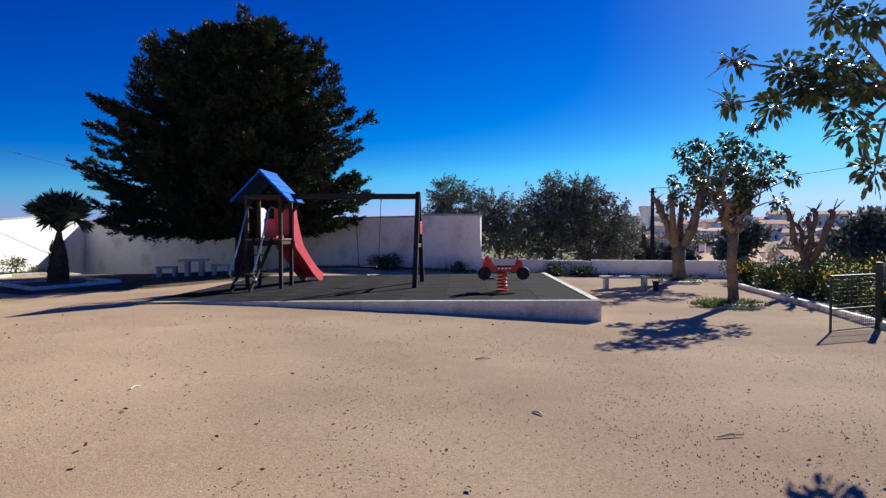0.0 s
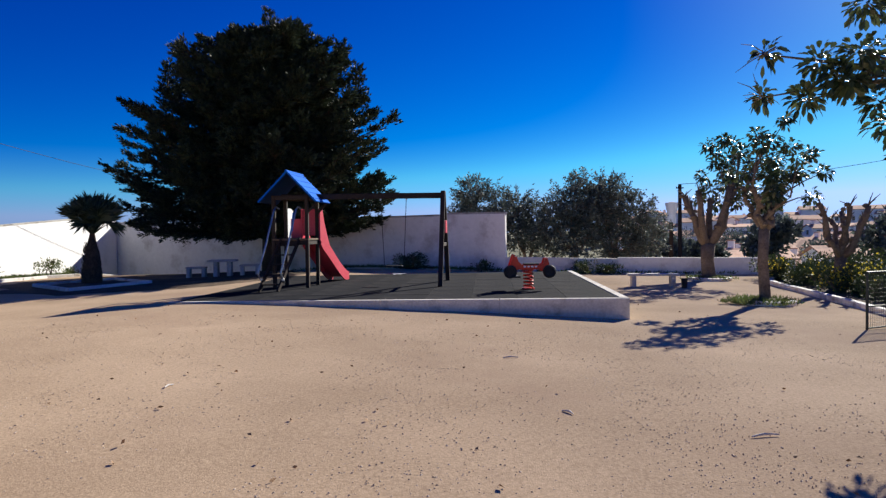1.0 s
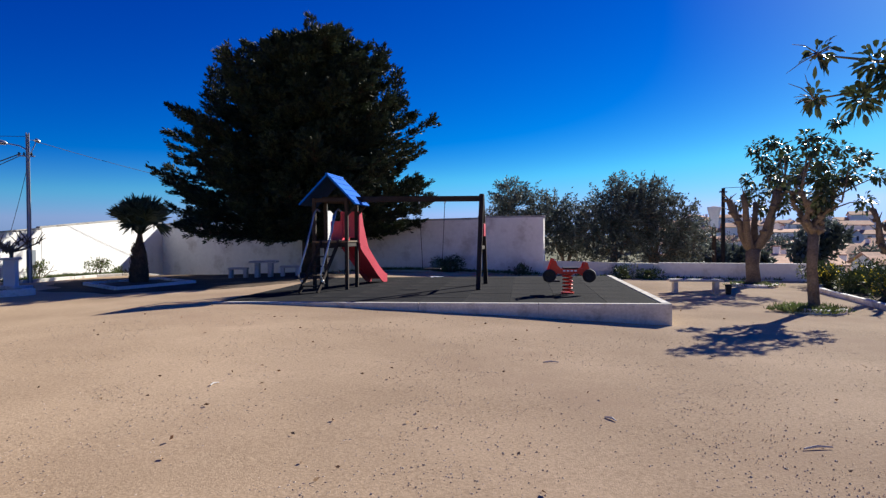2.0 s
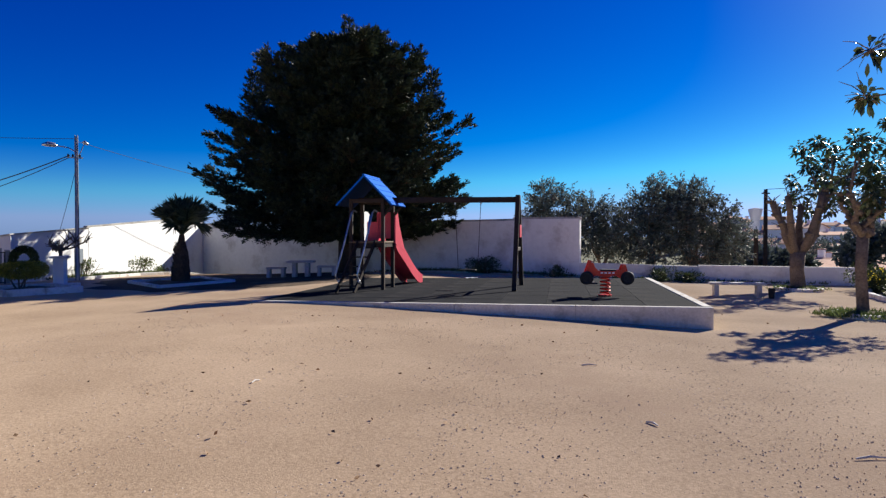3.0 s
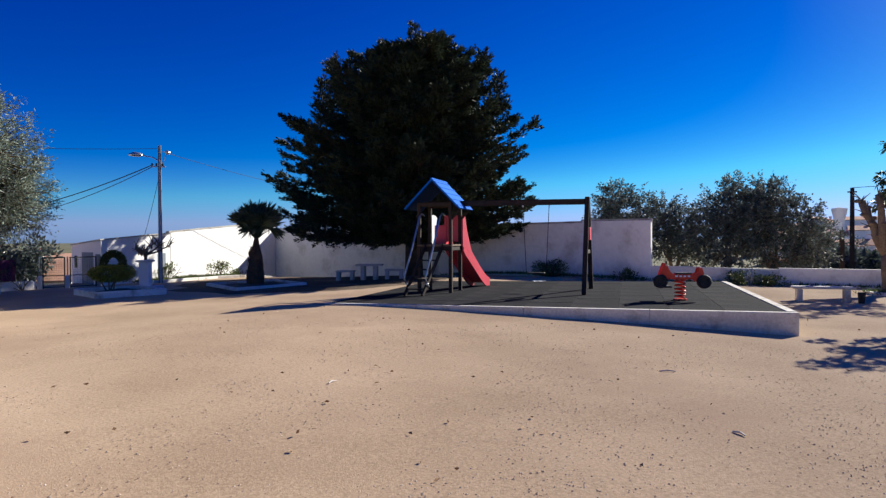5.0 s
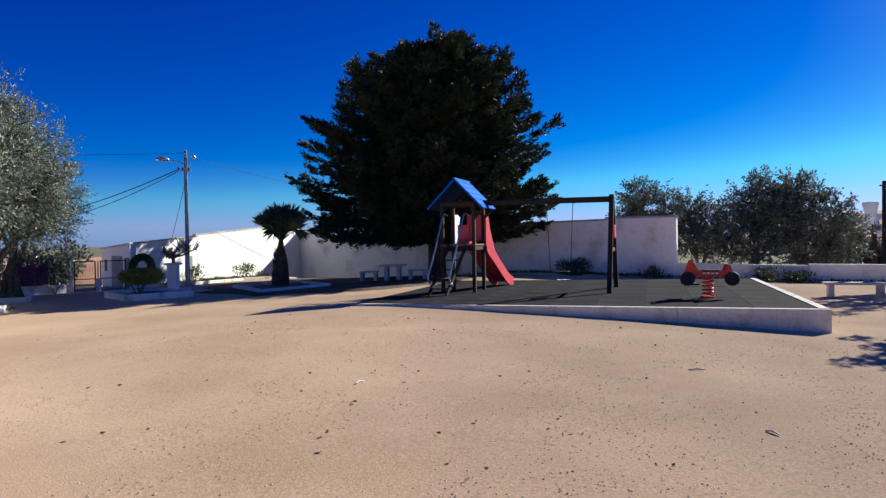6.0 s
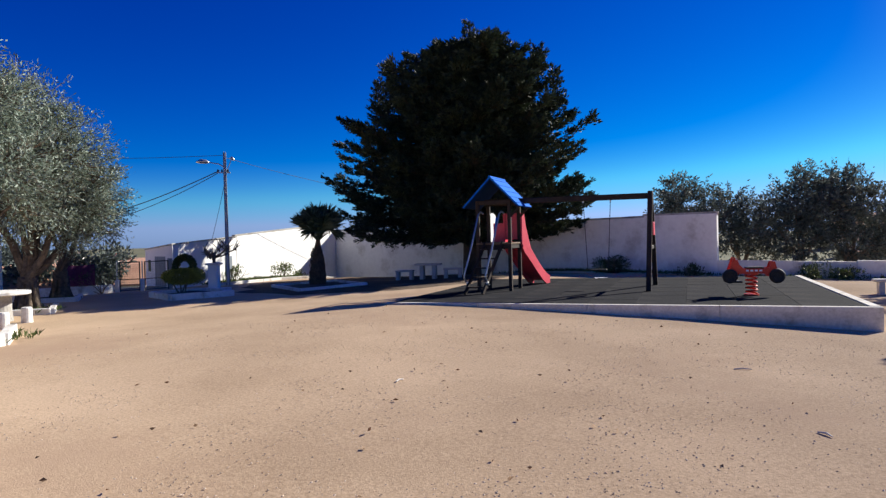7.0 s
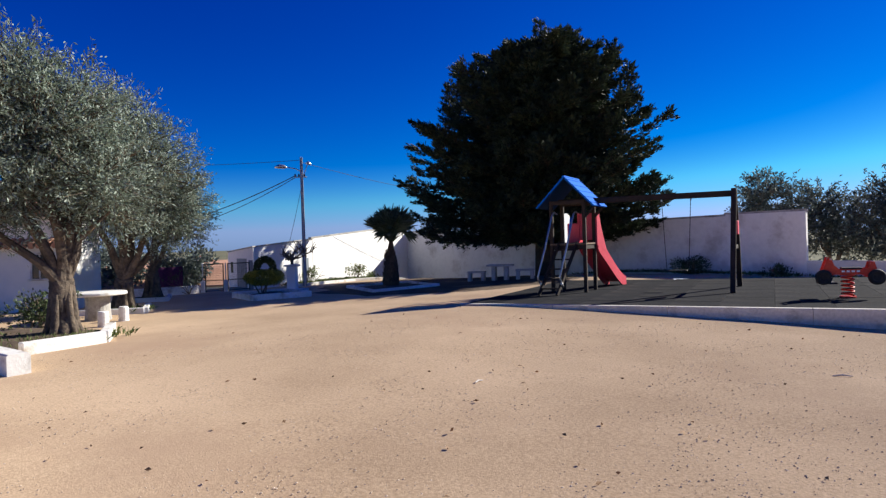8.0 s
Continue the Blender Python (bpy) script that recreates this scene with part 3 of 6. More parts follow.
    # stair: slanted wooden sides, treads, chrome handrails
    for s in (-1, 1):
        x = 0.25 * s
        part("ladder_side", Build().beam((x - 0.26, -1.48, 0.0), (x, -0.45, 1.36), 0.055, 0.10), DARKWOOD, root)
        pts = [(x + 0.05 * s, -0.48, 2.15), (x + 0.05 * s, -0.60, 2.20), (x + 0.05 * s, -0.70, 2.12), (x + 0.05 * s, -1.05, 1.20), (x + 0.05 * s, -1.36, 0.50), (x + 0.05 * s, -1.36, 0.42), (x + 0.05 * s, -1.22, 0.22)]
        pts = [(px + 0.30 * (py + 0.5), py, pz) for px, py, pz in pts]
        part("handrail", Build().tube(pts, 0.023, 10), STEEL, root, "galvanised tube handrail", True)
    for i in range(5):
        f = (i + 0.7) / 5.4
        part("tread", Build().box((-0.26 * (1 - f), -1.46 + 1.0 * f, 0.0 + 1.34 * f), (0.5, 0.13, 0.035)), DARKWOOD, root)
    for s in (-1, 1):
        part("rail_clamp", Build().box((0.28 * s - 0.22, -1.28, 0.29), (0.07, 0.09, 0.07)), STEEL, root)
        part("post_foot", Build().box((s * h, -h, 0.02 + s * h * sl), (0.07, 0.07, 0.08)), STEEL, root)
    # swing beam and end frame
    L = 4.12
    part("swing_beam", Build().beam((-0.4, 0, 2.50), (L, 0, 2.47), 0.10, 0.15), DARKWOOD, root)
    for s in (-1, 1):
        part("swing_leg", Build().beam((L, s * 1.02, L * sl), (L, s * 0.06, 2.58), 0.10, 0.12, up=(1, 0, 0)), DARKWOOD, root)
    part("leg_brace", Build().beam((L, -0.62, 1.14), (L, 0.62, 1.14), 0.05, 0.10), DARKWOOD, root)
    part("leg_shield", Build().box((L + 0.06, 0.0, 1.62), (0.035, 0.40, 0.34)), RED, root, "red plastic plate")
    sw = part("swing_seat", Build().box((2.75, 0.0, 0.56), (0.46, 0.19, 0.035), None, 0.015), BLACKRUB, root, "black rubber swing seat")
    for s in (-1, 1):
        x = 2.75 + 0.30 * s * 0.9
        ch = Build()
        for i in range(43):
            z = 0.57 + i * 0.0435
            xx = x + (2.75 + s * 0.36 - x) * i / 43
            ch.tube([(xx, 0, z), (xx, 0, z + 0.045)], 0.0075 if i % 2 else 0.011, 5)
        part("chain", ch, DARKMETAL, sw)
        part("hanger", Build().tube([(2.75 + s * 0.36, 0, 2.36), (2.75 + s * 0.36, 0, 2.46)], 0.022, 8), STEEL, sw)
    return root


play_set()


# ---- spring rider ----
def spring_rider():
    x, y = 1.44, 14.72
    root = thing("spring_rider", x, y, deck_z(x), 4, "red two-seat spring rider with black wheels on rubber deck", "spring rider")
    pts, n = [], 84
    for i in range(n):
        a = i / n * 2 * math.pi * 5
        pts.append((0.105 * math.cos(a), 0.105 * math.sin(a), 0.05 + 0.40 * i / n))
    part("spring", Build().tube(pts, 0.019, 7), RIDER_RED, root, "red coil spring", True)
    part("base_plate", Build().tube([(0, 0, 0.0), (0, 0, 0.035)], 0.15, 16), RIDER_RED, root)
    part("top_plate", Build().tube([(0, 0, 0.45), (0, 0, 0.49)], 0.14, 16), RIDER_RED, root)
    o = [(-0.50, 0.42), (-0.36, 0.40), (-0.25, 0.47), (0.25, 0.47), (0.36, 0.40), (0.50, 0.44), (0.47, 0.58), (0.43, 0.72), (0.37, 0.72), (0.33, 0.60), (0.22, 0.57), (-0.16, 0.57), (-0.25, 0.66), (-0.30, 0.80), (-0.36, 0.82), (-0.43, 0.62)]
    for s in (-1, 1):
        b = Build()
        k = len(o)
        vs = [(px, s * 0.14 - 0.012, pz) for px, pz in o] + [(px, s * 0.14 + 0.012, pz) for px, pz in o]
        b.add(vs, [tuple(range(k)), tuple(range(2 * k - 1, k - 1, -1))] + [(i, k + i, k + (i + 1) % k, (i + 1) % k) for i in range(k)])
        side = part("side_board", b, RIDER_RED, root)
        for i in range(4):
            part("lettering_bar", Build().box((-0.10 + 0.085 * i, s * 0.155, 0.535), (0.055, 0.004, 0.035), None, 0.001), WHITE_PANEL, side, "white illegible lettering")
    part("seat", Build().box((0.06, 0, 0.59), (0.34, 0.25, 0.035)), BLACKRUB, root, "black seat")
    part("cross_bar", Build().tube([(-0.32, -0.24, 0.78), (-0.32, 0.24, 0.78)], 0.016, 8), STEEL, root)
    part("back_rest", Build().box((0.40, 0, 0.66), (0.03, 0.27, 0.13)), RIDER_RED, root)
    for px in (-0.44, 0.46):
        w = Build()
        ring = []
        for i in range(25):
            a = i / 24 * 2 * math.pi
            ring.append((px + 0.105 * math.cos(a), -0.185, 0.42 + 0.105 * math.sin(a)))
        wheel = part("wheel", w.tube(ring, 0.05, 8, cap=False), BLACKRUB, root, "black wheel", True)
        part("hub", Build().tube([(px, -0.21, 0.42), (px, -0.15, 0.42)], 0.075, 14), BLACKRUB, wheel)
    part("footrest", Build().box((-0.36, 0.0, 0.30), (0.30, 0.50, 0.03)), BLACKRUB, root)
    return root


spring_rider()


# ---- trees ----
def envelope(table, z):
    return float(np.interp(z, [t[0] for t in table], [t[1] for t in table]))


def conifer():
    """Broad dark conifer with two leaders, uneven tapering branches and clumped needle sprays."""
    rng = random.Random(11)
    x0, y0 = -8.3, 26.8
    root = thing("conifer_tree", x0, y0, ground_z(x0, y0) - 0.05, 0, "broad dark green conifer with sweeping branches beside white wall", "tree")
    tr = [(0.05 * math.sin(i), 0.05 * math.cos(i * 1.3), i * 0.88) for i in range(13)]
    part("trunk", Build().tube(tr, [0.42 - 0.033 * i for i in range(13)], 12, 0.06, rng), CONIFERBARK, root, "", True)
    limbs = Build()
    limbs.tube([(-0.2, 0.1, 2.8), (-0.9, 0.2, 4.1), (-1.7, 0.2, 5.6), (-2.3, 0.1, 7.2), (-2.6, 0.0, 8.7)], [0.20, 0.17, 0.12, 0.08, 0.03], 8)
    left = [(1.6, 4.7), (2.0, 5.2), (3.2, 5.9), (4.4, 6.5), (5.2, 6.8), (6.3, 5.6), (7.6, 4.4), (8.5, 4.0), (9.1, 2.6), (9.7, 1.0), (10.4, 0.5)]
    right = [(1.6, 3.6), (2.2, 4.4), (2.7, 5.1), (3.6, 5.4), (4.4, 5.1), (5.4, 4.2), (6.6, 4.7), (7.4, 3.4), (8.5, 3.6), (9.3, 2.4), (9.9, 1.2), (10.5, 0.5)]
    cs, ds = [], []

    def spray(p, d, ln, n, wide=0.30):
        # a flat pointed spray: short needle twigs set along an axis, narrowing to its tip
        side = d.cross(Vector((0, 0, 1)))
        side = side.normalized() if side.length > 0.05 else Vector((1, 0, 0))
        up = side.cross(d)
        for i in range(n):
            f = rng.random() ** 0.8
            q = rng.choice((-1, 1))
            w = wide * ln * (1.05 - f) * rng.random()
            cs.append(p + d * ln * f + side * q * w + up * rng.gauss(0, 0.045))
            ds.append(d * rng.uniform(0.6, 1.1) + side * q * rng.uniform(0.1, 0.8) + up * rng.gauss(0.08, 0.25))

    count = 420
    for i in range(count):
        f = (i + 0.5) / count
        z = 1.75 + 8.05 * (f ** 1.22)
        az = i * 2.39996 + rng.uniform(-0.35, 0.35)
        ca, sa = math.cos(az), math.sin(az)
        w = (1 + ca) / 2
        R = envelope(right, z) * w + envelope(left, z) * (1 - w)
        R *= (1 - (0.50 if sa < 0 else 0.45) * sa * sa) * rng.choice((0.45, 0.62, 0.74, 0.82, 0.88, 0.94, 1.03)) * (1 + 0.24 * noise.noise((ca * 2.4, sa * 2.4, z * 1.1)))
        lift = 0.02 + 0.20 * (z / 10.0) + rng.uniform(-0.10, 0.10)
        pts, m = [], 8
        bend = rng.uniform(-0.25, 0.25)
        for k in range(m):
            s = k / (m - 1)
            a2 = az + bend * s
            zz = z + R * s * (lift * s - 0.13 * math.sin(s * 3.0))
            pts.append(Vector((R * s * math.cos(a2), R * s * math.sin(a2), max(zz, 1.6))))
        limbs.tube(pts, [0.07 * (1 - 0.92 * k / (m - 1)) * (0.5 + R / 9) for k in range(m)], 5)
        end = (pts[-1] - pts[-2]).normalized()
        spray(pts[-1] - end * 0.25, (end + Vector((0, 0, rng.uniform(-0.15, 0.3)))).normalized(), 0.75, 80, 0.36)
        for k in range(2, m):
            s = k / (m - 1)
            d = (pts[k] - pts[k - 1]).normalized()
            side = d.cross(Vector((0, 0, 1))).normalized()
            for q in (-1, 1):
                for rep in range(3):
                    dd = (d * rng.uniform(0.5, 1.0) + side * q * rng.uniform(0.3, 0.9) + Vector((0, 0, rng.uniform(-0.30, 0.42)))).normalized()
                    st = pts[k - 1].lerp(pts[k], rng.random())
                    ln = rng.uniform(0.55, 1.15) * (1.15 - 0.45 * s)
                    limbs.tube([st, st + dd * ln * 0.8], [0.014, 0.004], 3, cap=False)
                    spray(st + dd * ln * 0.2, dd, ln * 0.85, 34)
    # leaders that stand above the crown
    for bx, by, bz, top in ((0.0, 0.0, 9.2, 1.7), (0.75, 0.2, 9.2, 1.1), (1.6, -0.1, 9.0, 0.9), (3.0, 0.1, 8.5, 1.0), (3.7, 0.2, 7.7, 0.8), (-1.5, 0.2, 8.2, 0.9), (-2.9, 0.0, 8.6, 1.1), (-3.6, -0.2, 8.2, 0.8), (-4.4, 0.1, 7.9, 0.9), (-0.5, -0.4, 9.0, 1.0)):
        base = Vector((bx, by, bz))
        limbs.tube([base - Vector((bx * 0.35, 0, 1.8)), base, base + Vector((0.1, 0, top * 0.9))], [0.07, 0.05, 0.008], 5)
        for j in range(26):
            h = j / 25
            a = j * 2.4 + bx
            d = Vector((math.cos(a), math.sin(a), 0.55 + 0.9 * h)).normalized()
            spray(base + Vector((0.1 * h, 0, (top + 0.9) * h - 0.9)), d, 0.72 - 0.36 * h, 34, 0.24)
    part("branch_work", limbs, CONIFERBARK, root)
    part("crown", leaves("crown", cs, ds, 0.19, 0.060, 5, 0.3), CONIFER, root, "dense dark needle foliage")
    return root


conifer()


def shaded_litter():
    """Earth with fallen needles under the conifer, the tree's shade painted into its dark colour, with an uneven edge.
    """
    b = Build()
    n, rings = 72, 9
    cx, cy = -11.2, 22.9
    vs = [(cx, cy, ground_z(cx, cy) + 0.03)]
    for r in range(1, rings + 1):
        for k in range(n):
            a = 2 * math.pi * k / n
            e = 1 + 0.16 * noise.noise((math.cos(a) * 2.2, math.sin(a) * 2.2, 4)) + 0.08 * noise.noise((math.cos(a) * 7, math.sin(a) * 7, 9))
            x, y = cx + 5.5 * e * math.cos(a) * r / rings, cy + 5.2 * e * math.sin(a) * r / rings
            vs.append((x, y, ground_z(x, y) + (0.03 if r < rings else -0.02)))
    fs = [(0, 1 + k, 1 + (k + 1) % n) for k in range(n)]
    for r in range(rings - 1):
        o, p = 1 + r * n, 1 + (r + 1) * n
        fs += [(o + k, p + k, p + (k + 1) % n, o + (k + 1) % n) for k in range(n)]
    structure("shaded_needle_ground", b.add(vs, fs), SHADED_LITTER, "needle-littered earth under the conifer, with the tree's shade painted in", "ground", True)


shaded_litter()


def grow(limbs, tips, rng, p, d, length, radius, depth, spread=0.6, up=0.25, steps=4, wob=0.18, taper=0.62, kids=(2, 3)):
    """A limb that bends as it goes and divides; ends are kept in tips."""
    pts, rad = [p.copy()], [radius]
    for i in range(steps):
        d = (d + Vector((rng.uniform(-wob, wob), rng.uniform(-wob, wob), rng.uniform(-wob, wob) + up * 0.12))).normalized()
        p = p + d * (length / steps)
        pts.append(p.copy())
        rad.append(radius * (1 - (1 - taper) * (i + 1) / steps))
    limbs.tube(pts, rad, 9 if radius > 0.06 else 5, 0.07 if radius > 0.06 else 0, rng)
    if depth == 0:
        tips.append((p, d))
        return
    for k in range(rng.randint(*kids)):
        a = rng.uniform(0, 2 * math.pi)
        o = d.orthogonal().normalized()
        o = o * math.cos(a) + d.cross(o) * math.sin(a)
        dd = (d + o * spread * rng.uniform(0.7, 1.3) + Vector((0, 0, up))).normalized()
        grow(limbs, tips, rng, pts[-1] - d * rng.uniform(0, length * 0.15), dd, length * rng.uniform(0.6, 0.85), rad[-1] * 0.8, depth - 1, spread, up, steps, wob, taper, kids)


def clump(rng, cs, ds, c, r, n, out=0.8):
    for i in range(n):
        d = Vector((rng.gauss(0, 1), rng.gauss(0, 1), rng.gauss(0, 1))).normalized()
        cs.append(c + d * r * rng.random() ** 0.5)
        ds.append(d * out + Vector((rng.gauss(0, 0.5), rng.gauss(0, 0.5), rng.gauss(0, 0.5) + 0.2)))


def olive_tree(x, y, seed, trunk_r, blobs, n, stems, name_label, leaf_mat=OLIVELEAF, size=(0.13, 0.034), bark=OLIVEBARK, fork=1.0):
    """Olive: short gnarled trunk, bending limbs into a loose crown of leafy twigs. blobs: centres and radii of the crown's masses."""
    rng = random.Random(seed)
    root = thing("olive_tree", x, y, ground_z(x, y) - 0.04, 0, name_label, "tree", "olive trees")
    limbs = Build()
    tr = Build()
    pts = [Vector((0, 0, -0.05)), Vector((0.03, 0.02, 0.25)), Vector((-0.04, 0.04, 0.6)), Vector((0.05, -0.03, fork))]
    tr.tube(pts, [trunk_r * 1.5, trunk_r * 1.15, trunk_r, trunk_r * 0.95], 14, 0.13, rng)
    for k in range(7):
        a = k * 0.9 + rng.random()
        c = Vector((math.cos(a), math.sin(a), 0)) * trunk_r
        tr.tube([c * 1.5, c * 0.95 + Vector((0, 0, 0.4)), c * 0.7 + Vector((0.03, 0, fork))], [trunk_r * 0.38, trunk_r * 0.34, trunk_r * 0.22], 7, 0.18, rng)
    part("trunk", tr, bark, root, "", True)
    cs, ds = [], []
    for (bx, by, bz, br) in blobs:
        c = Vector((bx, by, bz))
        st = pts[-1] + Vector((rng.uniform(-0.1, 0.1), rng.uniform(-0.1, 0.1), -0.1))
        mid = st.lerp(c, 0.5) + Vector((rng.uniform(-0.2, 0.2), rng.uniform(-0.2, 0.2), 0.15))
        limbs.tube([st, st.lerp(mid, 0.5) + Vector((0.08, 0.05, 0)), mid, c], [trunk_r * 0.5, trunk_r * 0.4, trunk_r * 0.3, trunk_r * 0.1], 8, 0.08, rng)
        for k in range(int(stems * br * br)):
            d = Vector((rng.gauss(0, 1), rng.gauss(0, 1), rng.gauss(0, 1) * 0.9)).normalized()
            rr = br * rng.uniform(0.35, 1.12)
            p = c + Vector((d.x, d.y, d.z * 0.88)) * rr
            dd = (d + Vector((rng.gauss(0, 0.4), rng.gauss(0, 0.4), rng.gauss(0, 0.4) + 0.15))).normalized()
            ln = rng.uniform(0.25, 0.6)
            limbs.tube([c.lerp(p, 0.6), p, p + dd * ln], [0.014, 0.008, 0.003], 3, cap=False)
            for j in range(n):
                s = rng.random()
                cs.append(p + dd * ln * s + Vector((rng.gauss(0, 1), rng.gauss(0, 1), rng.gauss(0, 1))) * 0.06)
                ds.append(dd * 0.6 + Vector((rng.gauss(0, 0.6), rng.gauss(0, 0.6), rng.gauss(0, 0.6))))
    part("branch_work", limbs, bark, root)
    part("crown", leaves("crown", cs, ds, size[0], size[1], seed, 0.15), leaf_mat, root, "silvery grey-green narrow leaves")
    return root


# ---- garage and lamp pole by the west wall ----
def face_box(b, p, q, s0, s1, z0, z1, out, thick=0.05):
    """A flat block on an upright face from p to q: a stretch along it, heights, and how far it stands out."""
    p, q = Vector((*p, 0)), Vector((*q, 0))
    d = (q - p).normalized()
    n = Vector((d.y, -d.x, 0))
    c = p + d * ((s0 + s1) / 2) + n * (out - thick / 2)
    m = Matrix((d, -n, Vector((0, 0, 1)))).transposed().to_4x4()
    return b.box((c.x, c.y, (z0 + z1) / 2), (s1 - s0, thick, z1 - z0), m, 0.008)


def garage():
    a, c, e = (-18.80, 24.28), (-19.01, 20.5), (-22.28, 22.43)
    root = thing("garage", 0, 0, -0.1, 0, "small white rendered garage with blue-grey metal doors", "building")
    b = Build()
    back = (a[0] + e[0] - c[0], a[1] + e[1] - c[1])
    o = [c, a, back, e]
    tops = [1.86, 2.16, 1.98, 1.66]
    vs = [(x, y, -0.5) for x, y in o] + [(x, y, z) for (x, y), z in zip(o, tops)]
    b.add(vs, [(3, 2, 1, 0), (4, 5, 6, 7)] + [(i, (i + 1) % 4, 4 + (i + 1) % 4, 4 + i) for i in range(4)])
    part("wall", b, HOUSEWHITE, root)
    r = Build()
    cx, cy = sum(p[0] for p in o) / 4, sum(p[1] for p in o) / 4
    oo = [(cx + (x - cx) * 1.03, cy + (y - cy) * 1.03) for x, y in o]
    vs = [(x, y, z + 0.004) for (x, y), z in zip(oo, tops)] + [(x, y, z + 0.05) for (x, y), z in zip(oo, tops)]
    r.add(vs, [(3, 2, 1, 0), (4, 5, 6, 7)] + [(i, (i + 1) % 4, 4 + (i + 1) % 4, 4 + i) for i in range(4)])
    part("roof", r, CONC, root, "thin dark flat roof edge")
    for s0, s1, z0, z1 in ((0.08, 0.62, -0.1, 1.32), (0.95, 2.35, -0.1, 1.38)):
        d = part("door", face_box(Build(), e, c, 3.80 - s1, 3.80 - s0, z0, z1, 0.02), DOORGREY, root, "blue-grey metal door")
        n = 5
        for i in range(n):
            w = (s1 - s0) / n
            part("door_rib", face_box(Build(), e, c, 3.80 - s1 + w * (i + 0.42), 3.80 - s1 + w * (i + 0.58), z0 + 0.05, z1 - 0.04, 0.035, 0.02), DOORGREY, d)
    part("window", face_box(Build(), e, c, 0.45, 0.80, 0.72, 1.22, 0.015), DARKGLASS, root, "narrow dark window")
    part("service_door", face_box(Build(), c, a, 3.02, 3.48, 0.0, 1.30, 0.02), DOORGREY, root, "narrow dark door")
    part("meter_box", face_box(Build(), c, a, 2.98, 3.3, 1.5, 1.8, 0.10, 0.12), CONC, root, "grey meter box")
    return root


garage()


def lamp_pole():
    x, y = -17.75, 22.3
    root = thing("lamp_pole", x, y, ground_z(x, y) - 0.02, 35, "slender concrete utility pole with street lamp arms", "street lamp")
    for s in (-1, 1):
        part("pole_leg", Build().beam((s * 0.06, 0, 0), (s * 0.04, 0, 5.65), 0.04, 0.13), DOORGREY, root)
    part("pole_web", Build().beam((0, 0, 0), (0, 0, 5.6), 0.07, 0.05), HOUSEWHITE, root, "pale recessed web between the legs")
    arm = part("lamp_arm", Build().tube([(0, 0, 5.0), (-0.25, 0, 5.15), (-0.7, 0, 5.22)], 0.022, 8), STEEL, root)
    part("lamp_head", Build().tube([(-0.62, 0, 5.20), (-0.72, 0, 5.23), (-0.95, 0, 5.25), (-1.14, 0, 5.22)], [0.03, 0.085, 0.10, 0.035], 10), STEEL, arm, "grey street lamp head", True)
    a2 = part("lamp_arm", Build().tube([(0, 0, 4.7), (0.14, 0, 5.0), (0.26, 0, 5.32)], 0.018, 8), STEEL, root)
    part("lamp_head", Build().tube([(0.20, 0, 5.38), (0.27, 0, 5.40), (0.40, 0, 5.32)], [0.03, 0.08, 0.05], 10), STEEL, a2, "small round lamp head", True)
    part("cross_arm", Build().box((-0.05, 0, 4.78), (0.55, 0.06, 0.05)), STEEL, root)
    for px in (-0.28, -0.12, 0.12):
        part("insulator", Build().tube([(px, 0, 4.80), (px, 0, 4.86), (px, 0, 4.92)], [0.03, 0.04, 0.02], 8), DARKGLASS, root)
    return root


lamp_pole()


def cable(a, b, sag, r, label):
    pts = []
    for i in range(17):
        s = i / 16
        p = Vector(a).lerp(Vector(b), s)
        pts.append((p.x, p.y, p.z - sag * 4 * s * (1 - s)))
    ob = part("overhead_cable", Build().tube(pts, r, 5), CABLE)
    return tagged(ob, label, "cable", "overhead cables")


cable((-17.95, 22.2, 4.85), (-34.9, 28.6, 3.2), 0.35, 0.022, "black overhead power cable from the lamp pole")
cable((-17.95, 22.2, 4.78), (-34.9, 28.3, 2.9), 0.55, 0.016, "black overhead power cable from the lamp pole")
cable((-17.85, 22.3, 5.5), (-34.0, 18.0, 6.3), 0.25, 0.010, "thin black overhead wire from the lamp pole")
cable((-17.75, 22.35, 4.6), (-20.4, 24.6, 1.95), 0.08, 0.010, "thin black stay wire running to the garage")
cable((-17.75, 22.35, 5.4), (-12.5, 44.0, 4.2), 0.5, 0.010, "thin black overhead wire beyond the wall")
cable((14.33, 42.66, 4.7), (34.0, 46.5, 7.2), 0.35, 0.018, "black overhead cable running over the hedge")


# ---- kerbed beds ----
def kerb_line(root, pts, w, h, material, piece=1.2):
    """Kerb stones end to end along a line of ground points."""
    for (xa, ya), (xb, yb) in zip(pts[:-1], pts[1:]):
        n = max(1, round(math.hypot(xb - xa, yb - ya) / piece))
        for i in range(n):
            s0, s1 = i / n, (i + 1) / n
            pa = Vector((xa + (xb - xa) * s0, ya + (yb - ya) * s0))
            pb = Vector((xa + (xb - xa) * s1, ya + (yb - ya) * s1))
            gap = (pb - pa).normalized() * 0.006
            pa, pb = pa + gap, pb - gap
            za, zb = ground_z(*pa), ground_z(*pb)
            k = Build().beam((pa.x, pa.y, za + h / 2 - 0.06), (pb.x, pb.y, zb + h / 2 - 0.06 + random.uniform(-0.008, 0.008)), w, h + 0.12, 0.015)
            part("kerb_stone", k, material, root)


